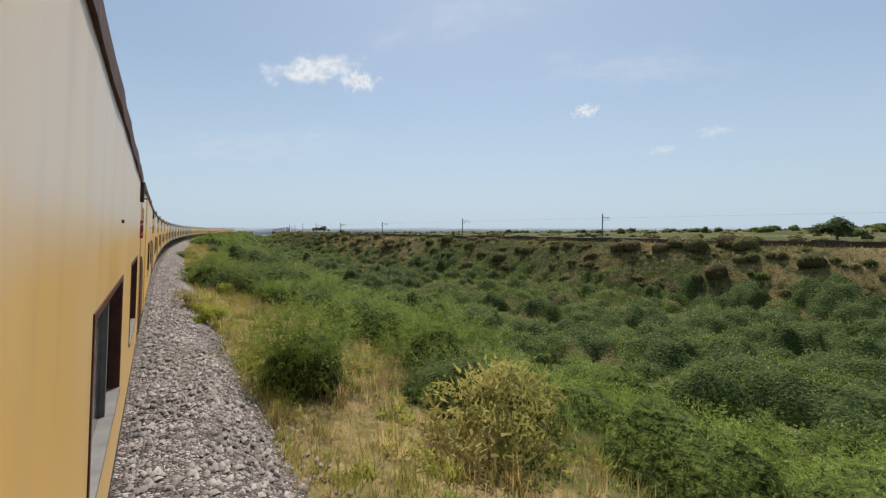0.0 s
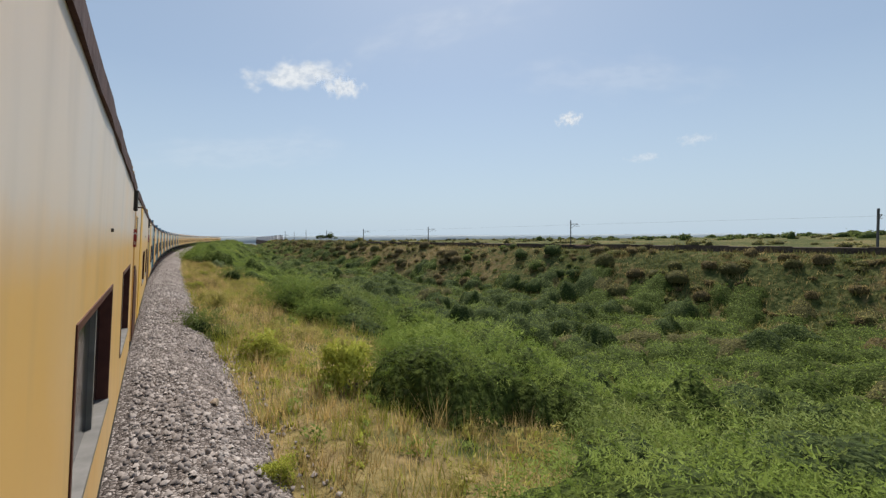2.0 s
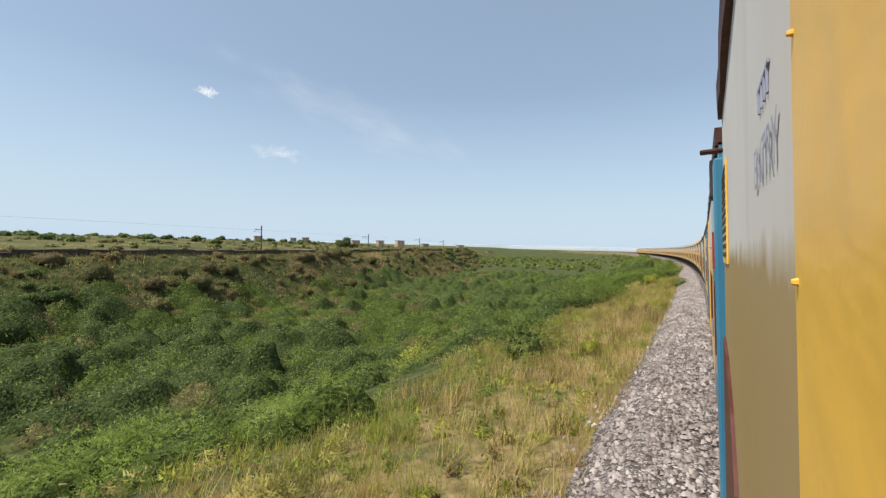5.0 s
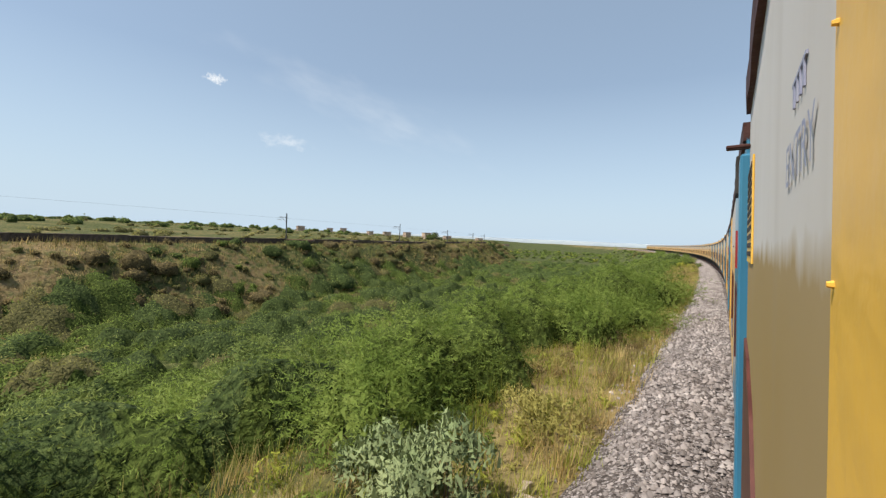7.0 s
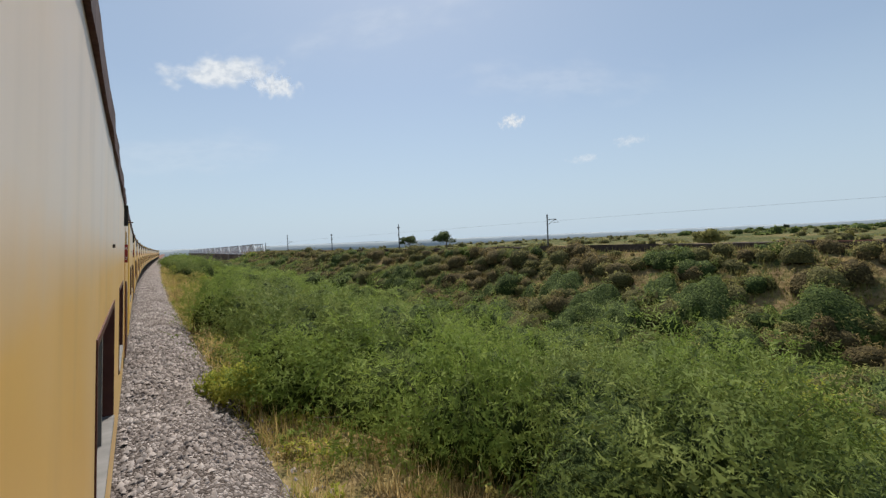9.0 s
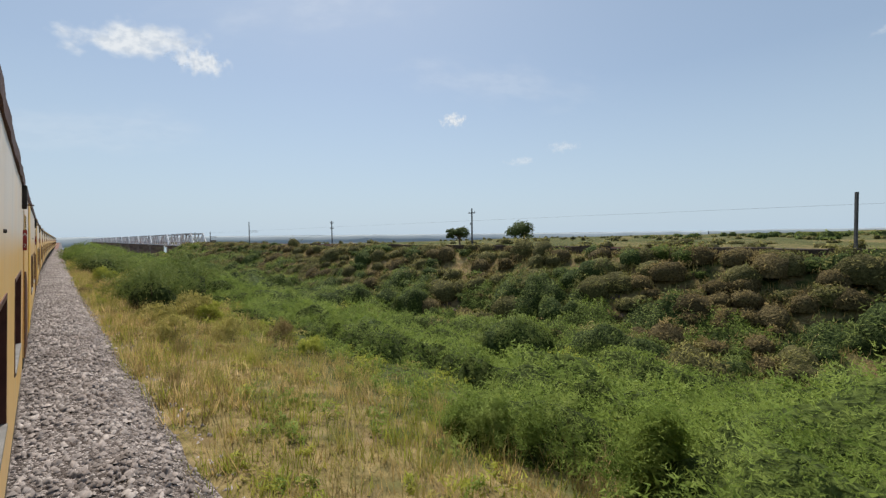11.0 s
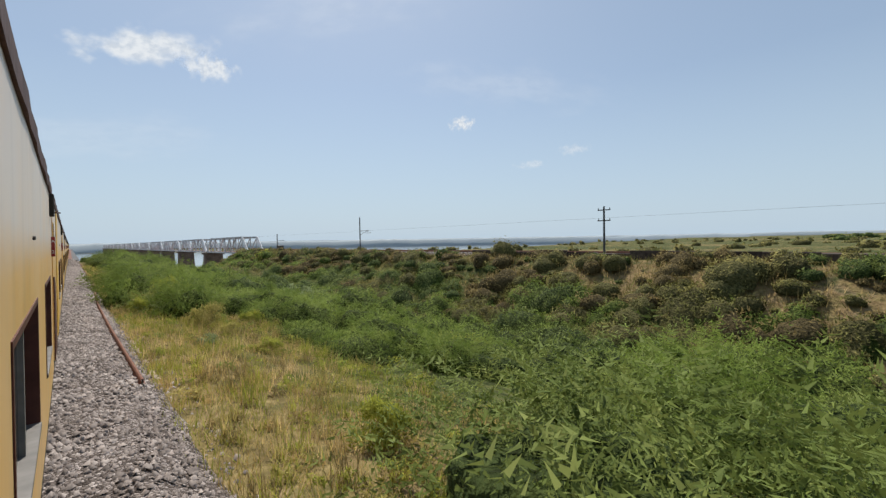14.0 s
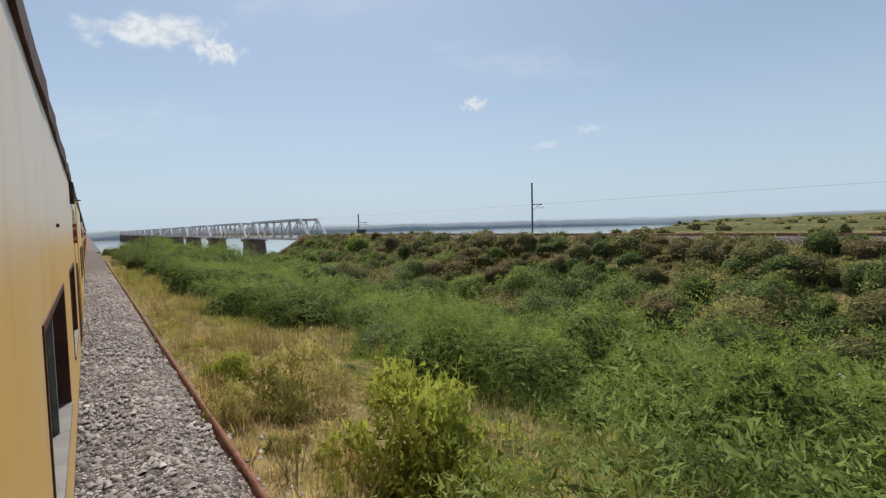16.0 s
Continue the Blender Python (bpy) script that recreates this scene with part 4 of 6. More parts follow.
def tri_faces(n):
    return np.arange(n * 3).reshape(n, 3)


def crown_points(rnd, n, lobes, big=(0.20, 0.38)):
    """Points and outward directions on the lobes of a shrub 1 m in radius and 1 m high, leafy to the ground."""
    k = lobes
    az = rnd.uniform(0, math.tau, k)
    rad = np.sqrt(rnd.uniform(0.0, 1, k)) * 0.72
    cz = (0.10 + 0.62 * rnd.rand(k)) * (1 - 0.6 * rad ** 1.5)
    c = np.stack([rad * np.cos(az), rad * np.sin(az), cz], -1)
    size = rnd.uniform(big[0], big[1], k)
    pick = rnd.choice(k, n, p=size ** 2 / (size ** 2).sum())
    d = unit(rnd.normal(size=(n, 3)))
    d[:, 2] = np.where(d[:, 2] < -0.2, -d[:, 2] * 0.7, d[:, 2])
    d = unit(d)
    rr = size[pick] * rnd.uniform(0.6, 1.08, n) * (1 + 0.35 * (rnd.rand(n) > 0.93))
    pts = c[pick] + d * rr[:, None] * np.array([1, 1, 0.85])
    pts[:, 2] = np.maximum(pts[:, 2], 0.02)
    d = unit(0.65 * d + 0.5 * unit(pts + np.array([0, 0, 0.12])))
    return pts, d, c, size


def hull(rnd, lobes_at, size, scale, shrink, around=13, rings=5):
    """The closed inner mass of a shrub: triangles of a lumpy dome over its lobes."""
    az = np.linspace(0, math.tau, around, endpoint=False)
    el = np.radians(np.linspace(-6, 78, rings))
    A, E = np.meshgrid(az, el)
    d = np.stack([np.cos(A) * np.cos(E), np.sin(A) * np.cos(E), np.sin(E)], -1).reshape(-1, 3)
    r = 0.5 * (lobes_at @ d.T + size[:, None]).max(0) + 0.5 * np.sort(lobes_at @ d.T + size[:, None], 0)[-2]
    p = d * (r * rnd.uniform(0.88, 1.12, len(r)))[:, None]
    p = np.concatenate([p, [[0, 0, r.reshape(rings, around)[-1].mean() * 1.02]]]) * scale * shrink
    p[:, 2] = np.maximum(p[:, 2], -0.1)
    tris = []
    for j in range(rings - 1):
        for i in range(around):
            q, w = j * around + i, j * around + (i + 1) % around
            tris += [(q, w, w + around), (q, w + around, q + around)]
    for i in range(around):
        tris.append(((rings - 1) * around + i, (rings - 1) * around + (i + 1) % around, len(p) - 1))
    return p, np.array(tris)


def leafy_mesh(name, leaves, hulls, mat):
    """Leaf triangles and the inner masses they grow on, in one mesh."""
    n = len(leaves) // 3
    vs, fs, at = [leaves], [tri_faces(n)], len(leaves)
    for p, f in hulls:
        vs.append(np.concatenate([p, 0 * p], 1))
        fs.append(f + at)
        at += len(p)
    v = np.concatenate(vs)
    return mesh_data(name, v[:, :3], np.concatenate(fs), mat, False, n if hulls else None, v[:, 3:])


def fronds(rnd, root, out, length, leaf_l, leaf_w, pairs=8):
    """Feathery sprays: a drooping midrib at each root with leaflets in a comb on both sides."""
    n = len(root)
    axis_ = unit(out * np.array([1.0, 1.0, 0.6]) + 0.42 * rnd.normal(size=(n, 3)) + np.array([0, 0, 0.22]))
    side = unit(np.cross(axis_, rnd.normal(size=(n, 3)) * 0.6 + np.array([0, 0, 1.0])))
    ln = length * rnd.uniform(0.6, 1.35, n)
    t = np.linspace(0.08, 1.0, pairs)
    t = np.repeat(t, 2)
    sgn = np.tile([1.0, -1.0], pairs)
    m = len(t)
    droop = np.stack([0 * t, 0 * t, -0.34 * t ** 2], -1)
    p = root[:, None] + (axis_[:, None] * t[None, :, None] + droop[None]) * ln[:, None, None]
    tip = unit((axis_[:, None] * 0.65 + side[:, None] * sgn[None, :, None] * 0.9 + 0.28 * rnd.normal(size=(n, m, 3)) + np.array([0, 0, -0.12])).reshape(-1, 3))
    p = p.reshape(-1, 3)
    sz = np.tile(1.15 - 0.65 * t, n) * rnd.uniform(0.7, 1.3, n * m)
    q = unit(np.cross(tip, rnd.normal(size=(n * m, 3)) * 0.7 + np.repeat(out, m, 0)))
    q *= (leaf_w * 0.5 * sz)[:, None]
    base = p + tip * (leaf_l * 0.12 * sz)[:, None]
    return facing(np.stack([base + q, base - q, p + tip * (leaf_l * sz)[:, None]], 1), np.repeat(out, m, 0))


def boughs(rnd, root, out, length, leaf_l, leaf_w, frond, stations=6, pairs=5):
    """Long arching boughs that stand out of the growth, set with feathery sprays."""
    n = len(root)
    way = unit(out * np.array([1, 1, 0.45]) + 0.35 * rnd.normal(size=(n, 3)) + np.array([0, 0, 0.45]))
    ln = length * rnd.uniform(0.55, 1.25, n)
    t = np.linspace(0.3, 1.0, stations)
    p = root[:, None] + (way[:, None] * t[None, :, None] + np.array([0, 0, -0.42]) * (t ** 2.2)[None, :, None]) * ln[:, None, None]
    d = np.repeat(way, stations, 0) + 0.45 * rnd.normal(size=(n * stations, 3))
    return fronds(rnd, p.reshape(-1, 3), unit(d + np.array([0, 0, 0.15])), frond, leaf_l, leaf_w, pairs)


def feathery(rnd, n, lobes, scale, leaf_l, leaf_w, frond, core, k=1.0):
    """Leaf corners of a feathery bush: sprays over larger inner leaves and a hull with painted shade."""
    pairs = 8
    pts, d, c, size = crown_points(rnd, n // (2 * pairs), lobes * 2 // 3, (0.14, 0.44))
    v = fronds(rnd, pts * scale * 0.90, d, frond * k, leaf_l * k, leaf_w * k, pairs)
    b = rnd.choice(len(pts), n // 85, replace=False)
    v = np.concatenate([v, boughs(rnd, pts[b] * scale * 0.8, d[b], 0.62 * scale[0] ** 0.6, leaf_l * k, leaf_w * k, frond * 0.75 * k)])
    pick = rnd.choice(len(pts), core)
    ip, idr = pts[pick] * 0.94 + rnd.normal(scale=0.04, size=(core, 3)), d[pick]
    w = leaf_tris(ip * scale * 0.80, idr, 0.15 * k * rnd.uniform(0.6, 1.4, core), 0.055 * k * rnd.uniform(0.6, 1.4, core), rnd, 0.6)
    v = np.concatenate([v, w])
    v[:, 2] = np.maximum(v[:, 2], -0.05)
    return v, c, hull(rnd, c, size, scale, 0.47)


def stems_of(rnd, c, scale):
    bm = bmesh.new()
    for q in c[:9]:
        tip = Vec(q * scale)
        mid = Vec((tip.x * 0.5 + rnd.uniform(-0.1, 0.1), tip.y * 0.5 + rnd.uniform(-0.1, 0.1), tip.z * 0.5))
        base = Vec((rnd.uniform(-0.12, 0.12), rnd.uniform(-0.12, 0.12), -0.35))
        rod(bm, base, mid, 0.03, 0.02, 4)
        rod(bm, mid, tip, 0.02, 0.005, 4)
    st = bpy.data.meshes.new("trunk")
    bm.to_mesh(st)
    bm.free()
    st.materials.append(BARK)
    return st


def shrub_mesh(seed, n, leaf_l, leaf_w, lobes, mat, radius, height, flat=0.4, frond=0.0, solid=0.0):
    rnd = np.random.RandomState(seed)
    scale = np.array([radius, radius, height])
    if frond:
        v, c, inner = feathery(rnd, n, lobes, scale, leaf_l, leaf_w, frond, n // 5)
        hulls = [inner]
    else:
        pts, d, c, size = crown_points(rnd, n, lobes)
        v = leaf_tris(pts * scale, d, leaf_l * rnd.uniform(0.55, 1.5, n), leaf_w * rnd.uniform(0.6, 1.4, n), rnd, flat)
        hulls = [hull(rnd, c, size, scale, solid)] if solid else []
    return leafy_mesh("crown", v, hulls, mat), stems_of(rnd, c, scale)


KINDS = {
    "green": ([shrub_mesh(20 + i, 3900, 0.095, 0.026, 30 + i, LEAF, 1.7, 1.9, frond=0.5) for i in range(4)], "feathery light green thorn bush beside the track"),
    "deep": ([shrub_mesh(40 + i, 3900, 0.095, 0.026, 30 + i, LEAF_DEEP, 1.7, 1.9, frond=0.48) for i in range(3)], "dense dark green thorn bush beside the track"),
    "lime": ([shrub_mesh(60 + i, 2300, 0.11, 0.045, 20, LEAF_LIME, 1.0, 1.0, 0.2) for i in range(3)], "yellow green weed clump in dry grass"),
    "olive": ([shrub_mesh(70 + i, 2300, 0.13, 0.04, 18, LEAF_STRAW, 1.4, 1.3, 0.2) for i in range(3)], "olive and straw coloured dry weed clump"),
    "pale": ([shrub_mesh(80 + i, 2500, 0.12, 0.05, 18, LEAF_PALE, 1.2, 1.1, 0.3) for i in range(2)], "pale grey green leafy shrub"),
    "dry": ([shrub_mesh(90 + i, 2000, 0.20, 0.018, 16, DRY, 1.0, 1.0, 0.1) for i in range(2)], "dry brown withered shrub"),
}
BASE = {"green": (1.7, 1.9), "deep": (1.7, 1.9), "lime": (1.0, 1.0), "olive": (1.4, 1.3), "pale": (1.2, 1.1), "dry": (1.0, 1.0)}
BIG = {
    "green": [shrub_mesh(120 + i, 8000, 0.10, 0.028, 60, LEAF, 2.8, 2.5, frond=0.58) for i in range(3)],
    "deep": [shrub_mesh(130 + i, 8000, 0.10, 0.028, 60, LEAF_DEEP, 2.8, 2.5, frond=0.55) for i in range(3)],
}
FAR_BUSH = {
    "green": [shrub_mesh(140 + i, 3200, 0.20, 0.075, 30, LEAF, 2.8, 2.7, 0.5, solid=0.74) for i in range(3)],
    "deep": [shrub_mesh(150 + i, 3200, 0.20, 0.075, 30, LEAF_DEEP, 2.8, 2.7, 0.5, solid=0.74) for i in range(3)],
}
bush_random = random.Random(77)
bushes = []


def bush(s, u, radius, height, kind="green", sink=0.05, tallest=4.3):
    """A shrub standing on the ground at s, u."""
    variants, label = KINDS[kind]
    base = BASE[kind]
    if kind != "dry":
        radius, height = max(radius, 0.62 * height), min(height, tallest)
    if kind in BIG:
        radius *= 1.28
    radius = min(radius, max(0.6, u - 0.35))
    height = min(height, 1.75 * radius)
    if kind in BIG and u > 19:
        variants, base = FAR_BUSH[kind], (2.8, 2.7)
    elif kind in BIG and radius > 2.1:
        variants, base = BIG[kind], (2.8, 2.5)
    crown, stems = bush_random.choice(variants)
    x, y = places(s, u)
    z = float(ground_z(np.array([s]), np.array([u]))[0])
    ob = thing("bush", label, "bush", "bushes along the line")
    a, b = radius / base[0], height / base[1]
    ob.matrix_world = Matrix.Translation((float(x), float(y), z - sink)) @ Euler((0, 0, bush_random.uniform(0, math.tau))).to_matrix().to_4x4() @ Matrix.Diagonal((a, a, b, 1))
    for name, me in (("crown", crown), ("trunk", stems)):
        p = new(name, me)
        p.parent = ob
    bushes.append((s, u, radius))
    return ob


def shrub_stuff(name, label, mat, s, u, rad, hgt, n_each, leaf_l, leaf_w, seed, flat=0.6, dome=False, solid=0.0):
    """Many shrubs that nobody could count, in one mesh."""
    rnd = np.random.RandomState(seed)
    x, y = places(s, u)
    z = ground_z(s, u, x, y)
    vs, hulls = [], []
    protos = [crown_points(np.random.RandomState(seed + j), n_each, 7 if dome else 12, (0.34, 0.52) if dome else (0.20, 0.38)) for j in range(14)]
    for i in range(len(s)):
        a = rnd.uniform(0, math.tau)
        ca, sa = math.cos(a), math.sin(a)
        rot = np.array([[ca, -sa, 0], [sa, ca, 0], [0, 0, 1]])
        at = np.array([x[i], y[i], z[i] - 0.1])
        pick = protos[rnd.randint(len(protos))]
        pts, d, lobe, size = pick
        p = (pts * np.array([rad[i], rad[i], hgt[i]])) @ rot.T + at
        k = (0.55 + 0.45 * rad[i] / 1.6)
        vs.append(leaf_tris(p, d @ rot.T, leaf_l * k * rnd.uniform(0.6, 1.4, n_each), leaf_w * k * rnd.uniform(0.6, 1.4, n_each), rnd, flat))
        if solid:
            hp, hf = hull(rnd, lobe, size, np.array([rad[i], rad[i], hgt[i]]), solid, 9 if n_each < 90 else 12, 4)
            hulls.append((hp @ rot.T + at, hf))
    ob = new(name, leafy_mesh(name, np.concatenate(vs), hulls, mat))
    return tagged(ob, label, "scrub", kind="stuff")


def grass_stuff(name, label, mat, s, u, hgt, blades, seed, width=0.02, spread=0.16):
    rnd = np.random.RandomState(seed)
    n = len(s)
    x, y = places(s, u)
    z = ground_z(s, u, x, y)
    bx = x[:, None] + rnd.normal(scale=spread, size=(n, blades))
    by = y[:, None] + rnd.normal(scale=spread, size=(n, blades))
    h = hgt[:, None] * rnd.uniform(0.5, 1.15, (n, blades))
    a = rnd.uniform(0, math.tau, (n, blades))
    lean = rnd.uniform(0.08, 0.85, (n, blades)) * h
    wx, wy = -np.sin(a) * width, np.cos(a) * width
    z0 = np.repeat(z[:, None] - 0.05, blades, 1)
    v = np.stack([np.stack([bx - wx, by - wy, z0], -1), np.stack([bx + wx, by + wy, z0], -1),
                  np.stack([bx + np.cos(a) * lean, by + np.sin(a) * lean, z0 + h], -1)], 2).reshape(-1, 3)
    ob = new(name, mesh_data(name, v, np.arange(len(v)).reshape(-1, 3), mat))
    return tagged(ob, label, "grass", kind="stuff")


# ---- thickets of the ditch
rd = np.random.RandomState(101)


def thicket(n, lo, hi, keep_over, n_each, leaf_l, leaf_w, seed, smin=-110, smax=440, frond=0.0, size=1.0, solid=0.0, wide=1.0):
    ts = rd.uniform(smin, smax, n)
    tu = lo(ts) + (hi(ts) - lo(ts)) * rd.rand(n)
    keep = lumps(*places(ts, tu), 0.16, 21) > keep_over
    ts, tu = ts[keep], tu[keep]
    w = lumps(*places(ts, tu), 0.1, 25) + rd.normal(scale=0.25, size=len(ts))
    rad, hgt = wide * size * rd.uniform(1.2, 2.5, len(ts)), size * (0.9 + 2.1 * rd.rand(len(ts)) ** 1.7)
    odd = rd.rand(len(ts))
    for k, mat, lab, q in (((w > -0.12) & (odd < 0.86), LEAF, "tangle of feathery light green thorn bushes filling the ditch", 0), ((w <= -0.12) & (odd < 0.92), LEAF_DEEP, "tangle of deep green thorn bushes filling the ditch", 7),
                           ((w > -0.12) & (odd >= 0.86), LEAF_LIME, "yellow green bushes scattered through the ditch", 3), ((w <= -0.12) & (odd >= 0.92), LEAF_OLIVE, "olive bushes scattered through the ditch", 5)):
        if k.sum():
            shrub_stuff("ditch_thicket", lab, mat, ts[k], tu[k], rad[k], hgt[k], n_each, leaf_l, leaf_w, seed + q, 0.6, False, solid)


# where the closed green growth begins, and the crowns that make it up
EDGE_S = [-60, 0, 9, 14, 19, 25, 35, 44, 48, 60, 72, 93, 102, 116, 121, 147, 153, 170, 185, 195, 203, 214, 230, 244, 252, 258, 266, 274, 290, 305, 320, 338, 346, 358, 366, 386, 450]
EDGE_U = [5, 4.6, 4.0, 6.4, 6.8, 3.6, 3.0, 3.0, 6, 7.4, 7.2, 8.2, 10, 9, 3.0, 3.0, 7, 6.6, 8.2, 9, 5, 3.4, 3.6, 6, 10.5, 11.5, 10.2, 8.4, 9.2, 8.2, 10.5, 7.2, 8.5, 8, 6, 4, 3.2]
CAN = 0.4
can_s, can_u = np.arange(-60, 446, CAN), np.arange(1.2, 74, CAN)
can_S, can_U = np.meshgrid(can_s, can_u, indexing="ij")
can_h, can_k = np.zeros_like(can_S), np.zeros(can_S.shape, np.int32)


def dome(s, u, radius, height, kind, base=0.0):
    """Raise one rounded crown, ragged in plan, out of the growth."""
    i0, i1 = np.searchsorted(can_s, [s - radius * 1.3, s + radius * 1.3])
    j0, j1 = np.searchsorted(can_u, [u - radius * 1.3, u + radius * 1.3])
    if i1 <= i0 or j1 <= j0:
        return
    ds, du = can_S[i0:i1, j0:j1] - s, can_U[i0:i1, j0:j1] - u
    th = np.arctan2(du, ds)
    rag = radius * (1 + 0.17 * np.sin(3 * th + 7 * s) + 0.14 * np.sin(5 * th + 3 * u))
    q = 1 - (ds * ds + du * du) / rag ** 2
    h = base + (height - base) * np.clip(q, 0, 1) ** 0.5
    h[q <= 0] = 0
    up = h > can_h[i0:i1, j0:j1]
    can_h[i0:i1, j0:j1][up] = h[up]
    can_k[i0:i1, j0:j1][up] = kind


rc = np.random.RandomState(404)
crown_s, crown_u = np.meshgrid(np.arange(-60, 446, 2.9), np.arange(3, 72, 2.6), indexing="ij")
crown_s = (crown_s + rc.uniform(-1.4, 1.4, crown_s.shape)).ravel()
crown_u = (crown_u + rc.uniform(-1.3, 1.3, crown_u.shape)).ravel()
edge_at, toe_at = np.interp(crown_s, EDGE_S, EDGE_U), far_u(crown_s) - 12.0
edge_at = edge_at + 0.9 * lumps(crown_s, 0 * crown_s, 0.55, 26) + rc.normal(scale=0.5, size=len(crown_s))
patchy, tone = lumps(*places(crown_s, crown_u), 0.17, 21), lumps(*places(crown_s, crown_u), 0.1, 25)
crown_g = ground_z(crown_s, crown_u)
reach = np.interp(crown_s, [-60, 30, 60, 104, 112, 150, 157, 196, 202, 238, 252, 300, 340, 362, 385, 440], [0.4, 0.6, 0.9, 0.9, 1.7, 1.8, 0.7, 0.7, 1.5, 2.2, 0.2, -0.2, 0.3, 0.4, 1.2, 1.5])
reach = (reach - crown_g) * np.clip((13 - crown_u) / 6, 0, 1)
floor_ = np.clip((crown_u - 20) / 9, 0, 1) * np.where(crown_s < 240, 1.0, 0.75)
for s, u, e, toe, pa, to, fl, rise in zip(crown_s, crown_u, edge_at, toe_at, patchy, tone, floor_, reach):
    radius = rc.uniform(1.0, 1.0 + 1.9 * rc.rand()) * (1 - 0.1 * fl) + 0.35
    height = radius * rc.uniform(0.75, 1.3) * (1 + 0.3 * pa) * (1 - 0.22 * fl) * (0.4 + 0.6 * min(1, (u - e) / 4.5))
    height = max(height, rise * rc.uniform(0.55, 1.0))
    radius = min(max(radius, 0.5 * height), max(0.7, 0.85 * (u - 1.3)))
    height = min(height, 1.9 * radius)
    pick = rc.rand()
    if u < e + 0.5 * radius or u > toe or pa < -0.55 and pick < 0.6 or u < e + 3 and rise < 3.5 and rc.rand() < 0.3:
        continue
    kind = 0 if to + rc.normal(scale=0.25) > -0.12 else 1
    if pick < 0.14 * fl:
        kind = 3
    elif pick > 0.965 and u > 14:
        kind = 2
    if fl > 0.5 and pick > 0.88:
        kind, radius, height = 1, rc.uniform(1.7, 2.9), rc.uniform(2.2, 3.3)
    dome(s, u, radius, height * 0.9, kind)
    for _ in range(6):
        a, d = rc.uniform(0, math.tau), radius * rc.uniform(0.25, 0.8)
        top = height * (1.02 - 0.45 * (d / radius) ** 2)
        dome(s + d * math.cos(a), u + d * math.sin(a), radius * rc.uniform(0.26, 0.46), top * rc.uniform(0.86, 1.1), kind, top * 0.55)
can_x, can_y = places(can_S.ravel(), can_U.ravel())
can_g = ground_z(can_S.ravel(), can_U.ravel(), can_x, can_y).reshape(can_S.shape)
can_h *= 1 + 0.14 * lumps(can_x, can_y, 2.6, 33).reshape(can_S.shape) + 0.14 * lumps(can_x, can_y, 1.2, 34).reshape(can_S.shape)
live = can_h > 0.15
can_z = can_g + np.where(live, can_h, -0.12)
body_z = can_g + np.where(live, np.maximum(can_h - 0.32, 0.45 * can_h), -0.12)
slope_s, slope_u = np.gradient(can_z, CAN)
THICKET = [LEAF, LEAF_DEEP, LEAF_LIME, LEAF_OLIVE]


def canopy_points(rnd, n, s0, s1, lo, hi):
    """Places on the growth between s0 and s1, lo and hi, with the outward direction and the kind of crown."""
    ii, jj = np.nonzero(live & (can_S >= s0) & (can_S < s1) & (can_U >= lo) & (can_U < hi))
    if not len(ii):
        return np.zeros((0, 3)), np.zeros((0, 3)), np.zeros(0, int)
    w = np.sqrt(1 + slope_s[ii, jj] ** 2 + slope_u[ii, jj] ** 2).clip(1, 3)
    c = rnd.choice(len(ii), n, p=w / w.sum())
    i, j = ii[c], jj[c]
    a, b = rnd.uniform(-0.5, 0.5, n) * CAN, rnd.uniform(-0.5, 0.5, n) * CAN
    gs_at, gu_at = slope_s[i, j].clip(-2.2, 2.2), slope_u[i, j].clip(-2.2, 2.2)
    s, u = can_S[i, j] + a, can_U[i, j] + b
    x, y = places(s, u)
    al = np.interp(s, LINE_S, LINE_A)
    up = unit(np.stack([-gs_at * np.sin(al) - gu_at * np.cos(al), -gs_at * np.cos(al) + gu_at * np.sin(al), np.ones(n)], -1))
    p = np.stack([x, y, can_z[i, j] + a * gs_at + b * gu_at], -1)
    return p, up, can_k[i, j]


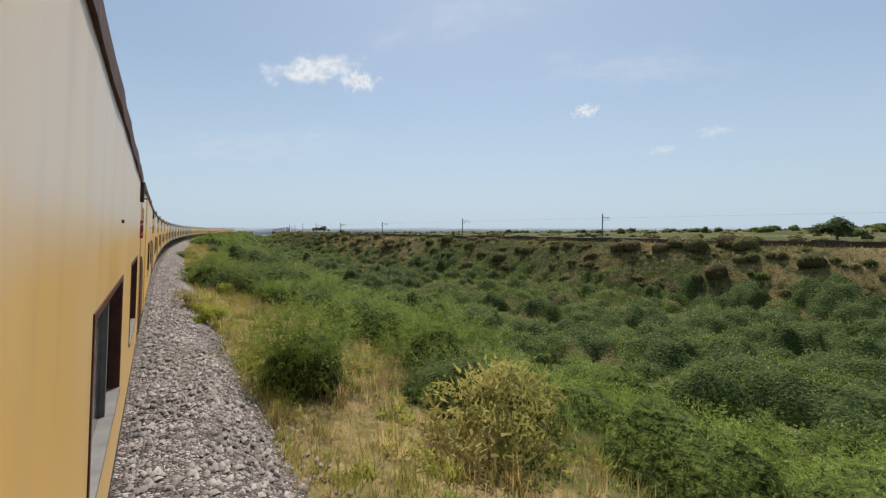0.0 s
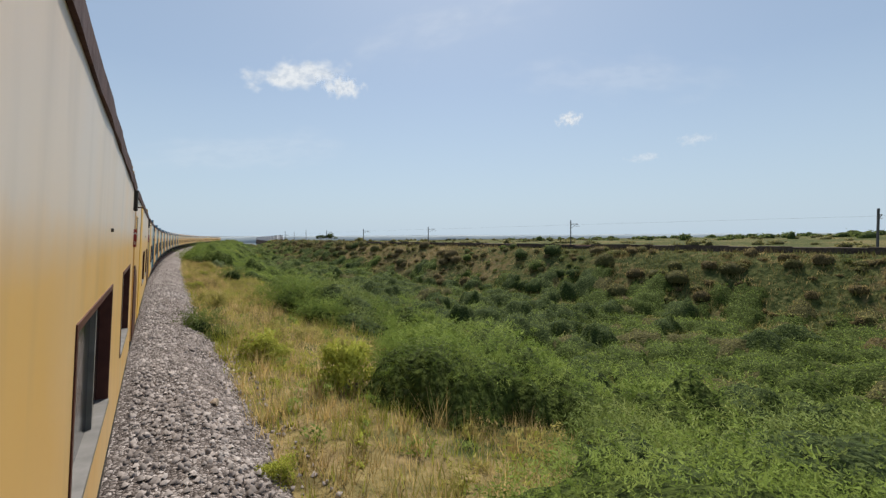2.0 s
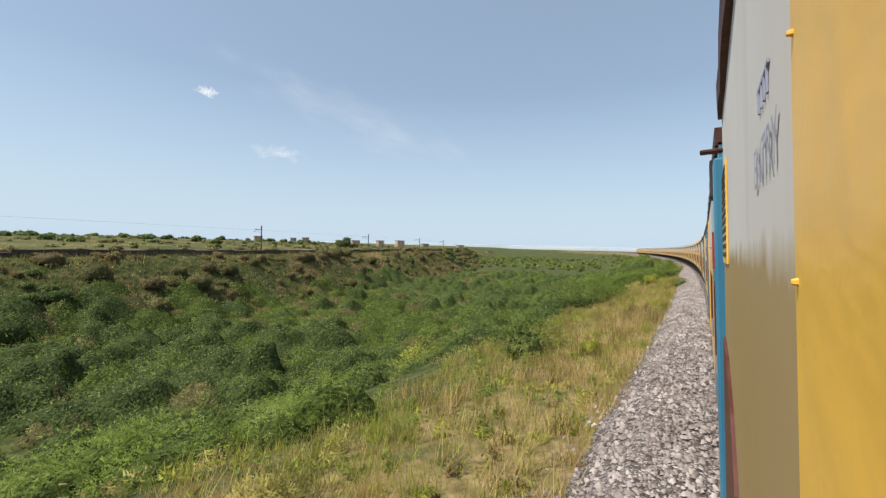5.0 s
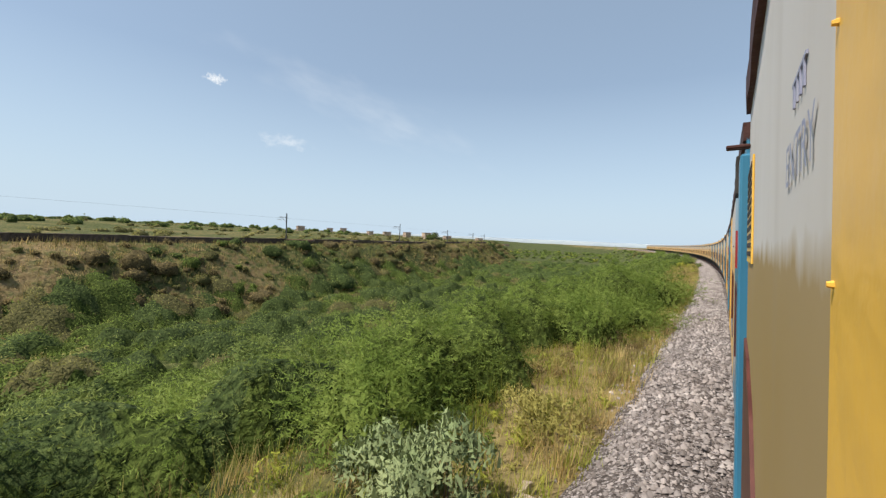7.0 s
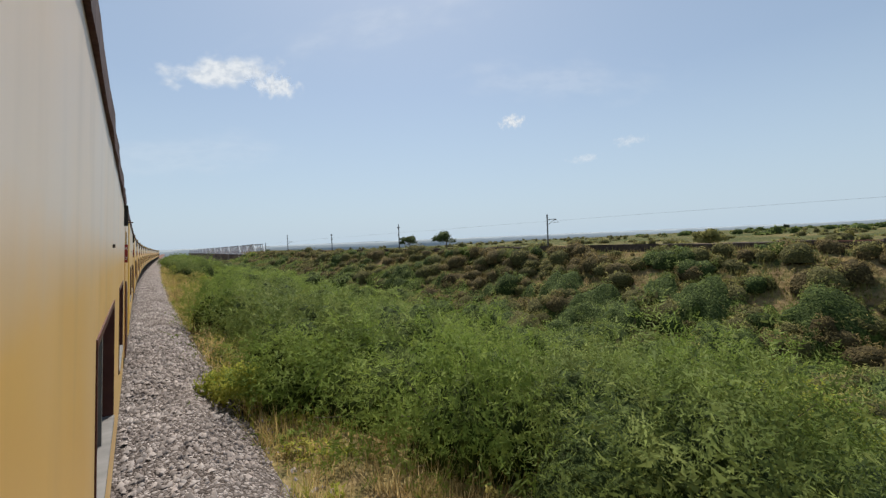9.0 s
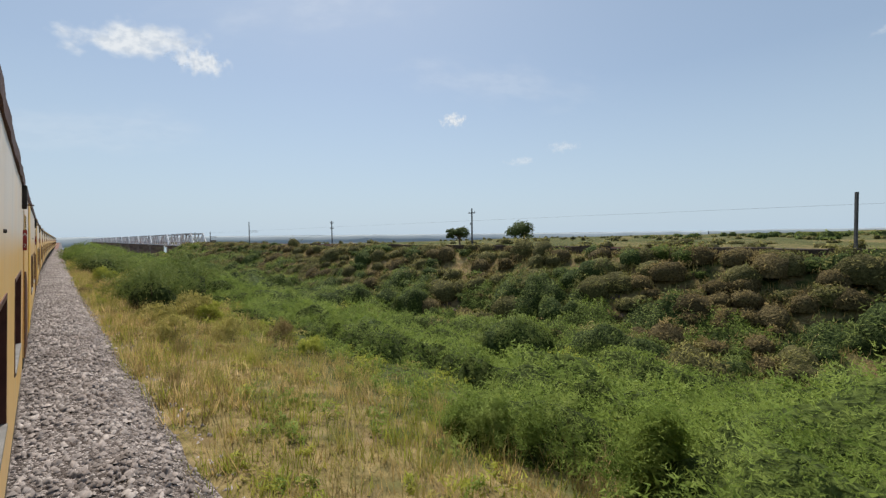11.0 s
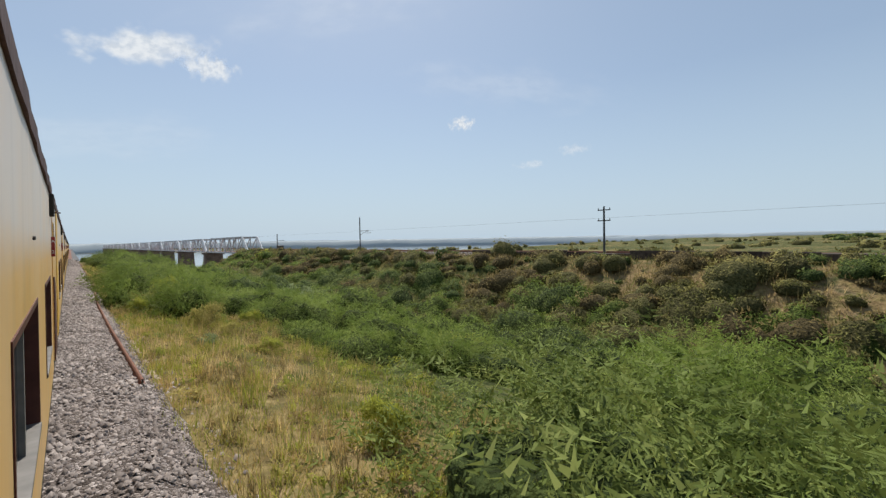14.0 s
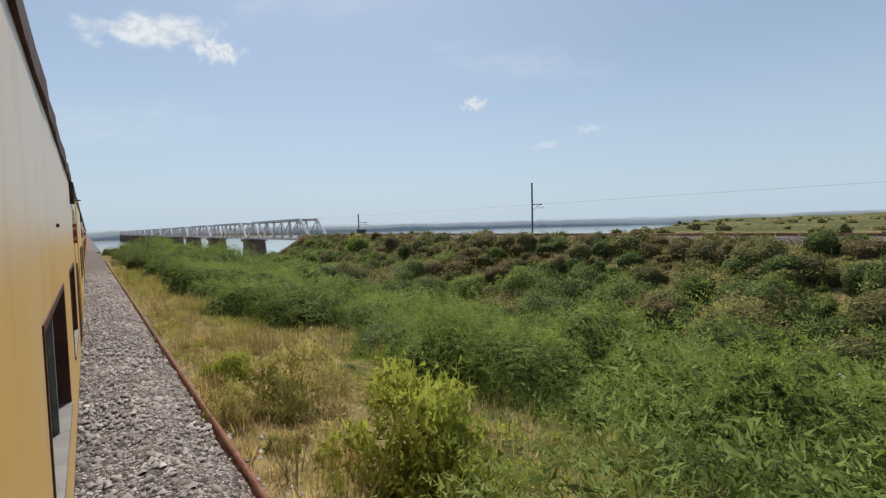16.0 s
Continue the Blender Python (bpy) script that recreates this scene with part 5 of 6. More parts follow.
def canopy(seed, s0, s1, label):
    """A stretch of the tangled growth in the ditch: its closed inner mass and the sprays and leaves on it."""
    rnd = np.random.RandomState(seed)
    run = (s1 - s0) / 100.0
    vs, ks = [], []
    for lo, hi, sprays, length, leaf_l, leaf_w, pairs in ((1.2, 7.5, 7600, 0.44, 0.088, 0.025, 6), (7.5, 12, 7400, 0.52, 0.115, 0.034, 6), (12, 18, 5200, 0.62, 0.18, 0.058, 5)):
        p, d, k = canopy_points(rnd, int(sprays * run), s0, s1, lo, hi)
        if len(p):
            vs.append(fronds(rnd, p - d * rnd.uniform(0.0, 0.3, len(p))[:, None], d, length, leaf_l, leaf_w, pairs))
            ks.append(np.repeat(k, 2 * pairs))
    for lo, hi, count, leaf_l, leaf_w in ((1.2, 8, 300, 0.11, 0.031), (8, 14, 420, 0.135, 0.042)):
        p, d, k = canopy_points(rnd, int(count * run), s0, s1, lo, hi)
        if len(p):
            vs.append(boughs(rnd, p - d * 0.15, d, 0.8, leaf_l, leaf_w, 0.4))
            ks.append(np.repeat(k, 60))
    for lo, hi, count, leaf_l, leaf_w in ((1.2, 12, 14000, 0.10, 0.036), (12, 20, 16000, 0.19, 0.07), (18, 30, 40000, 0.21, 0.075), (30, 74, 36000, 0.24, 0.09)):
        p, d, k = canopy_points(rnd, int(count * run), s0, s1, lo, hi)
        if len(p):
            vs.append(leaf_tris(p + d * rnd.uniform(-0.28, 0.2, len(p))[:, None], d, leaf_l * rnd.uniform(0.6, 1.5, len(p)), leaf_w * rnd.uniform(0.6, 1.4, len(p)), rnd, 0.3))
            ks.append(k)
    i0, i1 = np.searchsorted(can_s, [s0, s1])
    i1 = min(i1, len(can_s) - 1)
    nu = len(can_u)
    ii, jj = np.meshgrid(np.arange(i0, i1), np.arange(nu - 1), indexing="ij")
    some = live[ii, jj] | live[ii + 1, jj] | live[ii, jj + 1] | live[ii + 1, jj + 1]
    ii, jj = ii[some], jj[some]
    quad = np.stack([ii * nu + jj, ii * nu + jj + 1, (ii + 1) * nu + jj + 1, (ii + 1) * nu + jj], -1)
    used, quad = np.unique(quad, return_inverse=True)
    quad = quad.reshape(-1, 4)
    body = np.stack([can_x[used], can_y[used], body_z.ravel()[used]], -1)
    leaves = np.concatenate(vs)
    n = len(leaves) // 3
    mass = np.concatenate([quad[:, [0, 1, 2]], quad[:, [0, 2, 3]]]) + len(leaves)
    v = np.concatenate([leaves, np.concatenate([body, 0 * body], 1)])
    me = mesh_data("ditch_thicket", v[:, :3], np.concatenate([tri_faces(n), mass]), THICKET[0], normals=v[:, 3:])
    for m in THICKET[1:] + [SHADED_MASS[q.name] for q in THICKET]:
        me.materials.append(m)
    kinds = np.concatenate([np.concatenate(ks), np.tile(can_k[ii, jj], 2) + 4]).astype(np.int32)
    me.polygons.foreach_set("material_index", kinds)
    me.update()
    tagged(new("ditch_thicket", me), label, "scrub", kind="stuff")


for i in range(5):
    canopy(700 + i, -60 + 101.2 * i, -60 + 101.2 * (i + 1), "tangle of feathery green thorn bushes filling the ditch")
thicket(320, lambda s: 8 + 0 * s, lambda s: far_u(s) - 13, -0.9, 40, 0.9, 0.5, 335, -330, -100, solid=0.75)
thicket(150, lambda s: 9 + 0 * s, lambda s: 40 + 0 * s, -2, 260, 0.26, 0.11, 338, 408, 452, solid=0.7, size=1.45)
# ---- the far bank
n = 1900
bs = rd.uniform(-220, 458, n)
bu = far_u(bs) - 3.6 - 16.5 * rd.rand(n) ** 1.05
mix = lumps(*places(bs, bu), 0.09, 22) + rd.normal(scale=0.38, size=n)
brad = np.where(rd.rand(n) < 0.22, rd.uniform(1.5, 3.0, n), 0.45 + 0.9 * rd.rand(n))
bhgt = brad * rd.uniform(0.7, 1.2, n)
for lo, hi, mat, lab in ((-9, -0.46, LEAF_DEEP, "dark green bushes dotting the far bank"), (-0.46, -0.36, LEAF, "bright green bushes dotting the far bank"),
                         (-0.36, 0.14, LEAF_OLIVE, "olive scrub covering the far bank"), (0.14, 9, DRY, "brown withered scrub on the far bank")):
    k = (mix > lo) & (mix <= hi)
    shrub_stuff("bank_scrub", lab, mat, bs[k], bu[k], brad[k], bhgt[k], 150, 0.26, 0.085, 340 + int(hi * 10), 0.25, False, 0.72)
n = 780
cs = rd.uniform(195, 458, n)
cu_ = far_u(cs) - 3.6 - 14 * rd.rand(n) ** 1.1
crad = np.minimum(rd.uniform(1.1, 1.8 + 1.8 * rd.rand(n)), 1.4 + 0.30 * (far_u(cs) - 3.2 - cu_))
mix = lumps(*places(cs, cu_), 0.2, 29) + rd.normal(scale=0.3, size=n)
for lo, hi, mat, lab in ((-9, -0.38, LEAF_DEEP, "dark rounded bushes on the far bank"), (-0.38, 0.24, LEAF_OLIVE, "olive rounded bushes on the far bank"), (0.24, 9, DRY, "brown rounded bushes on the far bank")):
    k = (mix > lo) & (mix <= hi)
    shrub_stuff("bank_scrub", lab, mat, cs[k], cu_[k], crad[k], crad[k] * rd.uniform(0.85, 1.3, k.sum()), 330, 0.22, 0.07, 350 + int(hi * 10), 0.25, False, 0.74)
n = 17000
gs_, gu_ = rd.uniform(-60, 455, n), np.zeros(n)
gu_ = far_u(gs_) - 2.6 - 17 * rd.rand(n)
half = lumps(*places(gs_, gu_), 0.25, 41) + rd.normal(scale=0.3, size=n) > 0.1
brown = half & (rd.rand(n) < 0.6)
half_pale = half & ~brown
grass_stuff("bank_grass", "pale straw grass on the far bank", STRAW, gs_[half_pale], gu_[half_pale], rd.uniform(0.3, 0.8, half_pale.sum()), 8, 372, 0.03, 0.45)
grass_stuff("bank_grass", "dry brown grass on the far bank", DRY, gs_[brown], gu_[brown], rd.uniform(0.4, 1.1, brown.sum()), 9, 374, 0.035, 0.5)
grass_stuff("bank_grass", "olive grass and low weeds on the far bank", LEAF_OLIVE, gs_[~half], gu_[~half], rd.uniform(0.3, 0.9, (~half).sum()), 8, 373, 0.045, 0.5)
# ---- plain behind the other line
n = 800
ps = rd.uniform(-300, 440, n)
pu = far_u(ps) + 8 + 420 * rd.rand(n) ** 1.7
shrub_stuff("plain_scrub", "scattered low scrub on the dry plain", LEAF_OLIVE, ps, pu, rd.uniform(0.8, 2.6, n), rd.uniform(0.6, 2.0, n), 50, 0.5, 0.3, 360, 0.6, True, 0.75)
n = 420
ps = rd.uniform(-320, 330, n)
pu = far_u(ps) + 120 + 420 * rd.rand(n)
shrub_stuff("plain_trees", "far low trees scattered over the dry plain", LEAF_DEEP, ps, pu, rd.uniform(2.0, 5.0, n), rd.uniform(1.6, 4.0, n), 40, 0.8, 0.5, 365, 0.6, True, 0.8)
# ---- grass of the near slope: a low sward and taller tufts
n = 25000
qs, qu = rd.uniform(-4, 404, n), 1.45 + 7.5 * rd.rand(n) ** 1.1
straw = lumps(*places(qs, qu), 0.5, 23) + rd.normal(scale=0.5, size=n) > 0.0
grass_stuff("dry_grass", "dry straw coloured grass on the slope", STRAW, qs[straw], qu[straw], rd.uniform(0.15, 0.55, straw.sum()), 11, 370, 0.009, 0.2)
grass_stuff("green_grass", "yellow green grass and weeds on the slope", LEAF_LIME, qs[~straw], qu[~straw], rd.uniform(0.15, 0.5, (~straw).sum()), 11, 371, 0.011, 0.2)
n = 5200
qs, qu = rd.uniform(-4, 404, n), 1.7 + 7.0 * rd.rand(n) ** 1.15
mix = lumps(*places(qs, qu), 0.7, 24) + rd.normal(scale=0.45, size=n)
for lo, hi, mat, lab in ((-9, -0.45, DRY, "tufts of dry brown grass"), (-0.45, 0.05, STRAW, "tufts of pale straw grass"), (0.05, 0.5, LEAF_STRAW, "tufts of olive grass"), (0.5, 9, LEAF_LIME, "tufts of fresh yellow green grass")):
    k = (mix > lo) & (mix <= hi)
    grass_stuff("grass_tufts", lab, mat, qs[k], qu[k], rd.uniform(0.35, 0.95, k.sum()), 26, 375 + int(hi * 3), 0.010, 0.13)

# ---- weeds and low bushes between the larger ones
n = 3900
ws, wu = rd.uniform(-4, 425, n), 2.0 + 8.0 * rd.rand(n) ** 1.2
open_s = rd.uniform(246, 300, 420)
ws, wu, n = np.append(ws, open_s), np.append(wu, rd.uniform(7.5, 13.0, 420)), n + 420
wr, wh = rd.uniform(0.22, 0.62, n) * (0.55 + 0.09 * wu), rd.uniform(0.3, 0.8, n) * (0.55 + 0.07 * wu)
mix = lumps(*places(ws, wu), 0.3, 27) + rd.normal(scale=0.35, size=n) + 0.06 * (wu - 6)
for lo, hi, mat, lab in ((-9, -0.45, DRY, "low dry brown weeds on the slope"), (-0.45, -0.1, LEAF_STRAW, "low olive weeds on the slope"), (-0.1, 0.3, LEAF_LIME, "low yellow green weeds on the slope"), (0.3, 9, LEAF, "low green weeds on the slope")):
    k = (mix > lo) & (mix <= hi)
    shrub_stuff("slope_weeds", lab, mat, ws[k], wu[k], wr[k], wh[k], 70, 0.19, 0.06, 380 + int(hi * 10), 0.2)

# ---- bushes along the line: s, u, radius, height
bush(5.9, 5.7, 1.93, 2.21, "olive")
bush(10.2, 2.9, 1.35, 2.84, "green")
bush(11.6, 7.8, 2.17, 2.99, "green")
bush(17.6, 1.4, 0.81, 1.22, "lime")
bush(19.9, 1.4, 0.93, 2.30, "olive")
bush(24.4, 5.2, 1.28, 2.06, "green")
bush(26.3, 7.7, 1.42, 2.59, "green")
bush(27.8, 3.0, 0.73, 0.93, "lime")
bush(28.2, 4.7, 0.85, 2.51, "deep")
bush(30.0, 1.2, 0.42, 0.60, "olive")
bush(31.7, 2.3, 1.52, 2.98, "green")
bush(35.1, 1.6, 0.38, 0.60, "dry")
bush(38.5, 11.7, 3.40, 3.35, "green")
bush(39.6, 3.1, 1.76, 1.86, "green")
bush(43.4, 7.5, 0.74, 1.12, "dry")
bush(50.5, 1.5, 0.45, 0.52, "lime")
bush(54.8, 4.3, 0.89, 1.66, "lime")
bush(55.0, 6.8, 0.71, 1.04, "dry")
bush(57.9, 5.9, 0.57, 1.41, "olive")
bush(58.3, 2.9, 1.02, 1.16, "lime")
bush(59.4, 9.2, 1.58, 2.24, "green")
bush(61.3, 1.9, 0.57, 0.75, "deep")
bush(61.8, 5.4, 0.72, 0.75, "olive")
bush(62.0, 1.3, 0.37, 1.66, "deep")
bush(66.9, 7.4, 1.35, 2.23, "green")
bush(68.4, 11.4, 1.92, 2.53, "green")
bush(69.0, 2.3, 0.57, 1.48, "olive")
bush(71.7, 7.4, 2.18, 3.12, "green")
bush(74.5, 7.9, 2.21, 2.98, "deep")
bush(79.9, 2.2, 0.67, 0.77, "lime")
bush(93.7, 6.1, 1.48, 2.27, "deep")
bush(93.9, 3.4, 0.48, 0.80, "lime")
bush(106.9, 4.6, 0.86, 1.53, "olive")
bush(107.5, 26.4, 2.18, 3.77, "deep")
bush(110.7, 5.9, 0.79, 1.58, "pale")
bush(115.2, 6.8, 0.65, 0.74, "lime")
bush(121.6, 3.5, 2.41, 2.66, "green")
bush(124.2, 3.7, 2.91, 3.54, "green")
bush(126.9, 7.5, 0.64, 0.84, "lime")
bush(132.4, 3.2, 1.35, 2.42, "green")
bush(133.4, 3.9, 2.44, 2.56, "green")
bush(136.6, 4.2, 1.45, 3.10, "green")
bush(138.6, 8.9, 1.50, 2.57, "green")
bush(145.9, 2.6, 1.08, 1.20, "olive")
bush(146.5, 6.3, 2.75, 3.02, "green")
bush(148.0, 5.5, 1.53, 2.62, "green")
bush(149.1, 4.0, 1.10, 1.45, "pale")
bush(149.4, 2.9, 1.10, 1.64, "pale")
bush(153.5, 6.6, 0.97, 1.01, "pale")
bush(155.1, 2.6, 0.86, 1.24, "green")
bush(155.6, 9.1, 1.82, 1.93, "green")
bush(157.9, 7.8, 0.74, 1.00, "dry")
bush(159.3, 3.6, 0.26, 0.69, "lime")
bush(161.1, 8.1, 1.59, 2.56, "green")
bush(164.2, 10.3, 2.08, 3.21, "green")
bush(168.5, 8.3, 2.22, 2.69, "green")
bush(170.3, 7.4, 0.75, 0.80, "lime")
bush(172.4, 7.6, 1.66, 2.56, "green")
bush(176.0, 8.6, 2.44, 3.03, "green")
bush(182.4, 9.3, 2.65, 3.54, "green")
bush(198.8, 6.0, 0.61, 0.95, "lime")
bush(200.8, 3.5, 0.72, 1.14, "lime")
bush(201.2, 7.1, 2.93, 3.85, "deep")
bush(201.6, 10.1, 2.89, 3.87, "green")
bush(204.0, 5.1, 2.20, 3.47, "green")
bush(207.3, 5.0, 3.40, 3.37, "green")
bush(208.2, 2.8, 0.96, 2.25, "green")
bush(208.6, 1.7, 0.99, 1.34, "lime")
bush(211.1, 3.8, 2.06, 4.02, "deep")
bush(220.3, 2.8, 2.84, 3.81, "green")
bush(254.8, 21.5, 3.40, 4.15, "green")
bush(258.5, 8.1, 0.62, 0.91, "lime")
bush(261.3, 3.6, 0.98, 1.31, "olive")
bush(261.5, 8.0, 0.74, 1.44, "dry")
bush(261.7, 5.9, 0.73, 1.35, "olive")
bush(261.7, 13.1, 1.22, 2.49, "pale")
bush(262.2, 27.1, 2.04, 4.15, "deep")
bush(265.1, 3.6, 1.02, 1.50, "olive")
bush(265.1, 14.2, 2.48, 3.81, "green")
bush(268.1, 6.7, 0.74, 1.39, "lime")
bush(268.8, 5.8, 1.38, 2.13, "olive")
bush(270.7, 13.5, 2.01, 2.64, "green")
bush(271.9, 4.5, 1.61, 3.54, "deep")
bush(272.7, 2.2, 0.40, 0.57, "lime")
bush(276.8, 4.8, 2.47, 3.27, "deep")
bush(279.1, 5.0, 1.30, 2.28, "deep")
bush(279.4, 1.8, 0.47, 0.81, "dry")
bush(279.4, 7.5, 2.62, 4.9, "deep", tallest=4.9)
bush(282.4, 4.2, 0.42, 1.03, "lime")
bush(283.2, 2.1, 0.43, 0.59, "lime")
bush(284.9, 4.3, 0.80, 1.35, "olive")
bush(287.4, 13.0, 2.28, 3.08, "green")
bush(288.4, 5.4, 1.54, 2.27, "olive")
bush(291.8, 3.7, 1.13, 1.82, "lime")
bush(294.2, 8.8, 1.10, 2.26, "deep")
bush(295.2, 7.7, 0.95, 1.93, "lime")
bush(296.7, 8.0, 1.67, 2.54, "green")
bush(301.2, 9.2, 1.09, 1.77, "deep")
bush(301.9, 5.4, 0.56, 0.85, "lime")
bush(303.2, 8.5, 0.59, 0.90, "dry")
bush(303.4, 20.7, 2.07, 3.54, "pale")
bush(305.2, 8.9, 1.03, 1.17, "lime")
bush(307.1, 4.4, 3.24, 3.95, "deep")
bush(310.7, 10.4, 3.11, 3.76, "green")
bush(310.8, 4.9, 3.40, 3.33, "deep")
bush(315.1, 4.6, 0.76, 1.23, "lime")
bush(320.7, 11.6, 2.05, 2.40, "green")
bush(324.7, 18.9, 2.13, 2.34, "deep")
bush(325.5, 6.0, 0.73, 0.77, "lime")
bush(327.0, 4.1, 0.56, 0.57, "pale")
bush(330.2, 5.6, 0.62, 0.88, "olive")
bush(331.2, 13.9, 1.46, 2.98, "green")
bush(332.2, 5.0, 0.87, 1.76, "olive")
bush(334.0, 8.1, 0.80, 1.10, "lime")
bush(335.6, 5.1, 1.79, 3.74, "green")
bush(336.0, 10.6, 1.55, 1.84, "green")
bush(337.6, 2.9, 0.64, 1.11, "lime")
bush(338.5, 5.0, 2.85, 2.08, "deep")
bush(339.2, 5.0, 2.34, 2.71, "deep")
bush(339.8, 2.1, 1.66, 2.34, "green")
bush(342.4, 4.1, 0.95, 1.12, "olive")
bush(345.0, 9.9, 1.13, 1.44, "dry")
bush(345.8, 5.7, 1.41, 2.41, "lime")
bush(346.9, 6.2, 0.97, 1.48, "lime")
bush(349.8, 3.6, 2.58, 3.70, "green")
bush(352.0, 18.1, 2.95, 3.55, "pale")
bush(352.5, 3.6, 3.01, 3.24, "deep")
bush(355.3, 11.4, 3.40, 4.10, "green")
bush(355.6, 7.6, 0.46, 1.04, "olive")
bush(356.2, 3.6, 0.90, 1.30, "lime")
bush(357.4, 3.8, 1.52, 2.13, "lime")
bush(360.8, 1.9, 0.54, 0.97, "olive")
bush(360.9, 3.3, 0.94, 1.94, "olive")
bush(361.7, 8.2, 2.28, 3.09, "green")
bush(363.0, 2.4, 0.39, 1.03, "lime")
bush(372.9, 7.9, 3.29, 3.11, "deep")

for i in range(15):
    bush(398 + 3.5 * i, bush_random.uniform(5.5, 15.0), bush_random.uniform(2.8, 3.4), bush_random.uniform(4.2, 5.2), "green" if i % 3 else "deep", 0.05, 5.5)
for i in range(22):
    bush(388 + 2.6 * i, bush_random.uniform(3.6, 12.5), bush_random.uniform(1.9, 2.8), bush_random.uniform(2.3, 3.2), "deep" if i % 3 else "green")


# ------------------------------------------------------------------ trees on the plain
def tree(s, u, height, radius, seed, mat=LEAF_TREE, flat=0.5, lean=0.0):
    rnd = np.random.RandomState(seed)
    x, y = places(s, u)
    z = float(ground_z(np.array([s]), np.array([u]))[0])
    c = thing("tree", "spreading thorn tree with a flat dark green crown" if flat < 0.6 else "rounded dark leafy tree", "tree", "trees of the plain", pose(float(x), float(y), z - 0.1))
    bm = bmesh.new()
    fork = Vec((lean * 0.4, 0, height * 0.42))
    rod(bm, (0, 0, -0.2), fork, 0.2, 0.14, 8)
    n = 3000
    pts, d, cc, _ = crown_points(rnd, n, 15)
    sc = np.array([radius, radius, height * flat * 1.15])
    off = np.array([lean, 0, height * (1 - flat) - 0.05])
    for q in cc[:10]:
        rod(bm, fork, Vec(q * sc + off), 0.09, 0.02, 5)
    part("trunk", bm, BARK, c)
    v = leaf_tris(pts * sc + off, d, 0.38 * rnd.uniform(0.6, 1.4, n), 0.22 * rnd.uniform(0.6, 1.4, n), rnd, 0.5)
    ob = new("crown", mesh_data("crown", v[:, :3], tri_faces(n), mat, normals=v[:, 3:]))
    ob.parent = c


tree(301.0, 61.1, 4.6, 3.2, 1, LEAF_TREE, 0.55, -0.6)
tree(287.2, 64.3, 5.8, 4.2, 2, LEAF_TREE, 0.75)
tree(222.4, 64.4, 2.8, 2.6, 3, LEAF_OLIVE, 0.8)
tree(18.0, 86.0, 4.4, 3.8, 4, LEAF_TREE, 0.7)


# ------------------------------------------------------------------ hamlet far across the plain
PLASTER = material("weathered tan plaster", [(0.46, 0.33, 0.24), (0.58, 0.44, 0.33)], 0.6, rough=0.9, vary=0.2, second=(0.30, 0.21, 0.15))
TILES = material("dull clay roof", [(0.20, 0.11, 0.08), (0.30, 0.18, 0.13)], 1.5, rough=0.9, vary=0.2)


def house(az, dist, wide, deep, high, turn):
    """A low flat-roofed house of the far hamlet."""
    e = place(140, 0)
    x, y = e.x + dist * math.sin(radians(az)), e.y + dist * math.cos(radians(az))
    s, u = line_coords(np.array([x]), np.array([y]))
    z = float(ground_z(s, u, np.array([x]), np.array([y]))[0])
    c = thing("house", "small tan plastered house far across the plain", "house", "houses of the far hamlet", pose(x, y, z, 0, 0, turn))
    part("wall", boxed((-wide / 2, -deep / 2, -1.0), (wide / 2, deep / 2, high)), PLASTER, c)
    part("roof", boxed((-wide / 2 - 0.35, -deep / 2 - 0.35, high), (wide / 2 + 0.35, deep / 2 + 0.35, high + 0.4), 0.05), TILES, c)
    part("door", boxed((-0.6, deep / 2, -0.2), (0.6, deep / 2 + 0.06, 2.1)), UNDER, c)
    for wx in (-wide * 0.3, wide * 0.3):
        part("window", boxed((wx - 0.5, deep / 2, 1.0), (wx + 0.5, deep / 2 + 0.05, 2.0)), UNDER, c)


rh = random.Random(19)
for az, dist in ((131, 430), (134.5, 455), (137, 420), (140.5, 470), (143, 440), (145.5, 480), (148, 450), (151.5, 500), (156, 520), (160, 540)):
    house(az + rh.uniform(-0.6, 0.6), dist, rh.uniform(6, 12), rh.uniform(5, 8), rh.uniform(3.6, 6.2), rh.uniform(-50, -10))


# ------------------------------------------------------------------ far shore and clouds
def far_band(name, label, az0, az1, dist, base, heights, mat, seed, steps=160):
    rnd = np.random.RandomState(seed)
    az = np.radians(np.linspace(az0, az1, steps))
    h = heights * (0.6 + 0.07 * lumps(az * 25, az * 0, 1.0, seed) + 0.05 * lumps(az * 300, az * 0, 1.0, seed + 1) + 0.03 * rnd.rand(steps))
    vs = []
    for dd, hh in ((0, 0 * h), (8, h * 0.8), (40, h), (300, h * 0.9), (320, -20 + 0 * h)):
        vs.append(np.stack([20 + np.sin(az) * (dist + dd), 250 + np.cos(az) * (dist + dd), base + hh], -1))
    v = np.stack(vs, 1).reshape(-1, 3)
    k = 5
    i = np.arange(steps - 1)[:, None] * k + np.arange(k - 1)[None]
    ob = new(name, mesh_data(name, v, np.stack([i, i + 1, i + k + 1, i + k], -1).reshape(-1, 4), mat, True))
    tagged(ob, label, "backdrop", kind="structure")


far_band("backdrop", "wooded far shore of the river, haze painted grey blue", -30, 88, 1150, RIVER - 1, 34.0, HAZED_WOOD, 51)
far_band("backdrop", "low hills at the horizon with haze painted in", -30, 200, 2400, -5, 36.0, HAZED_WOOD, 55)


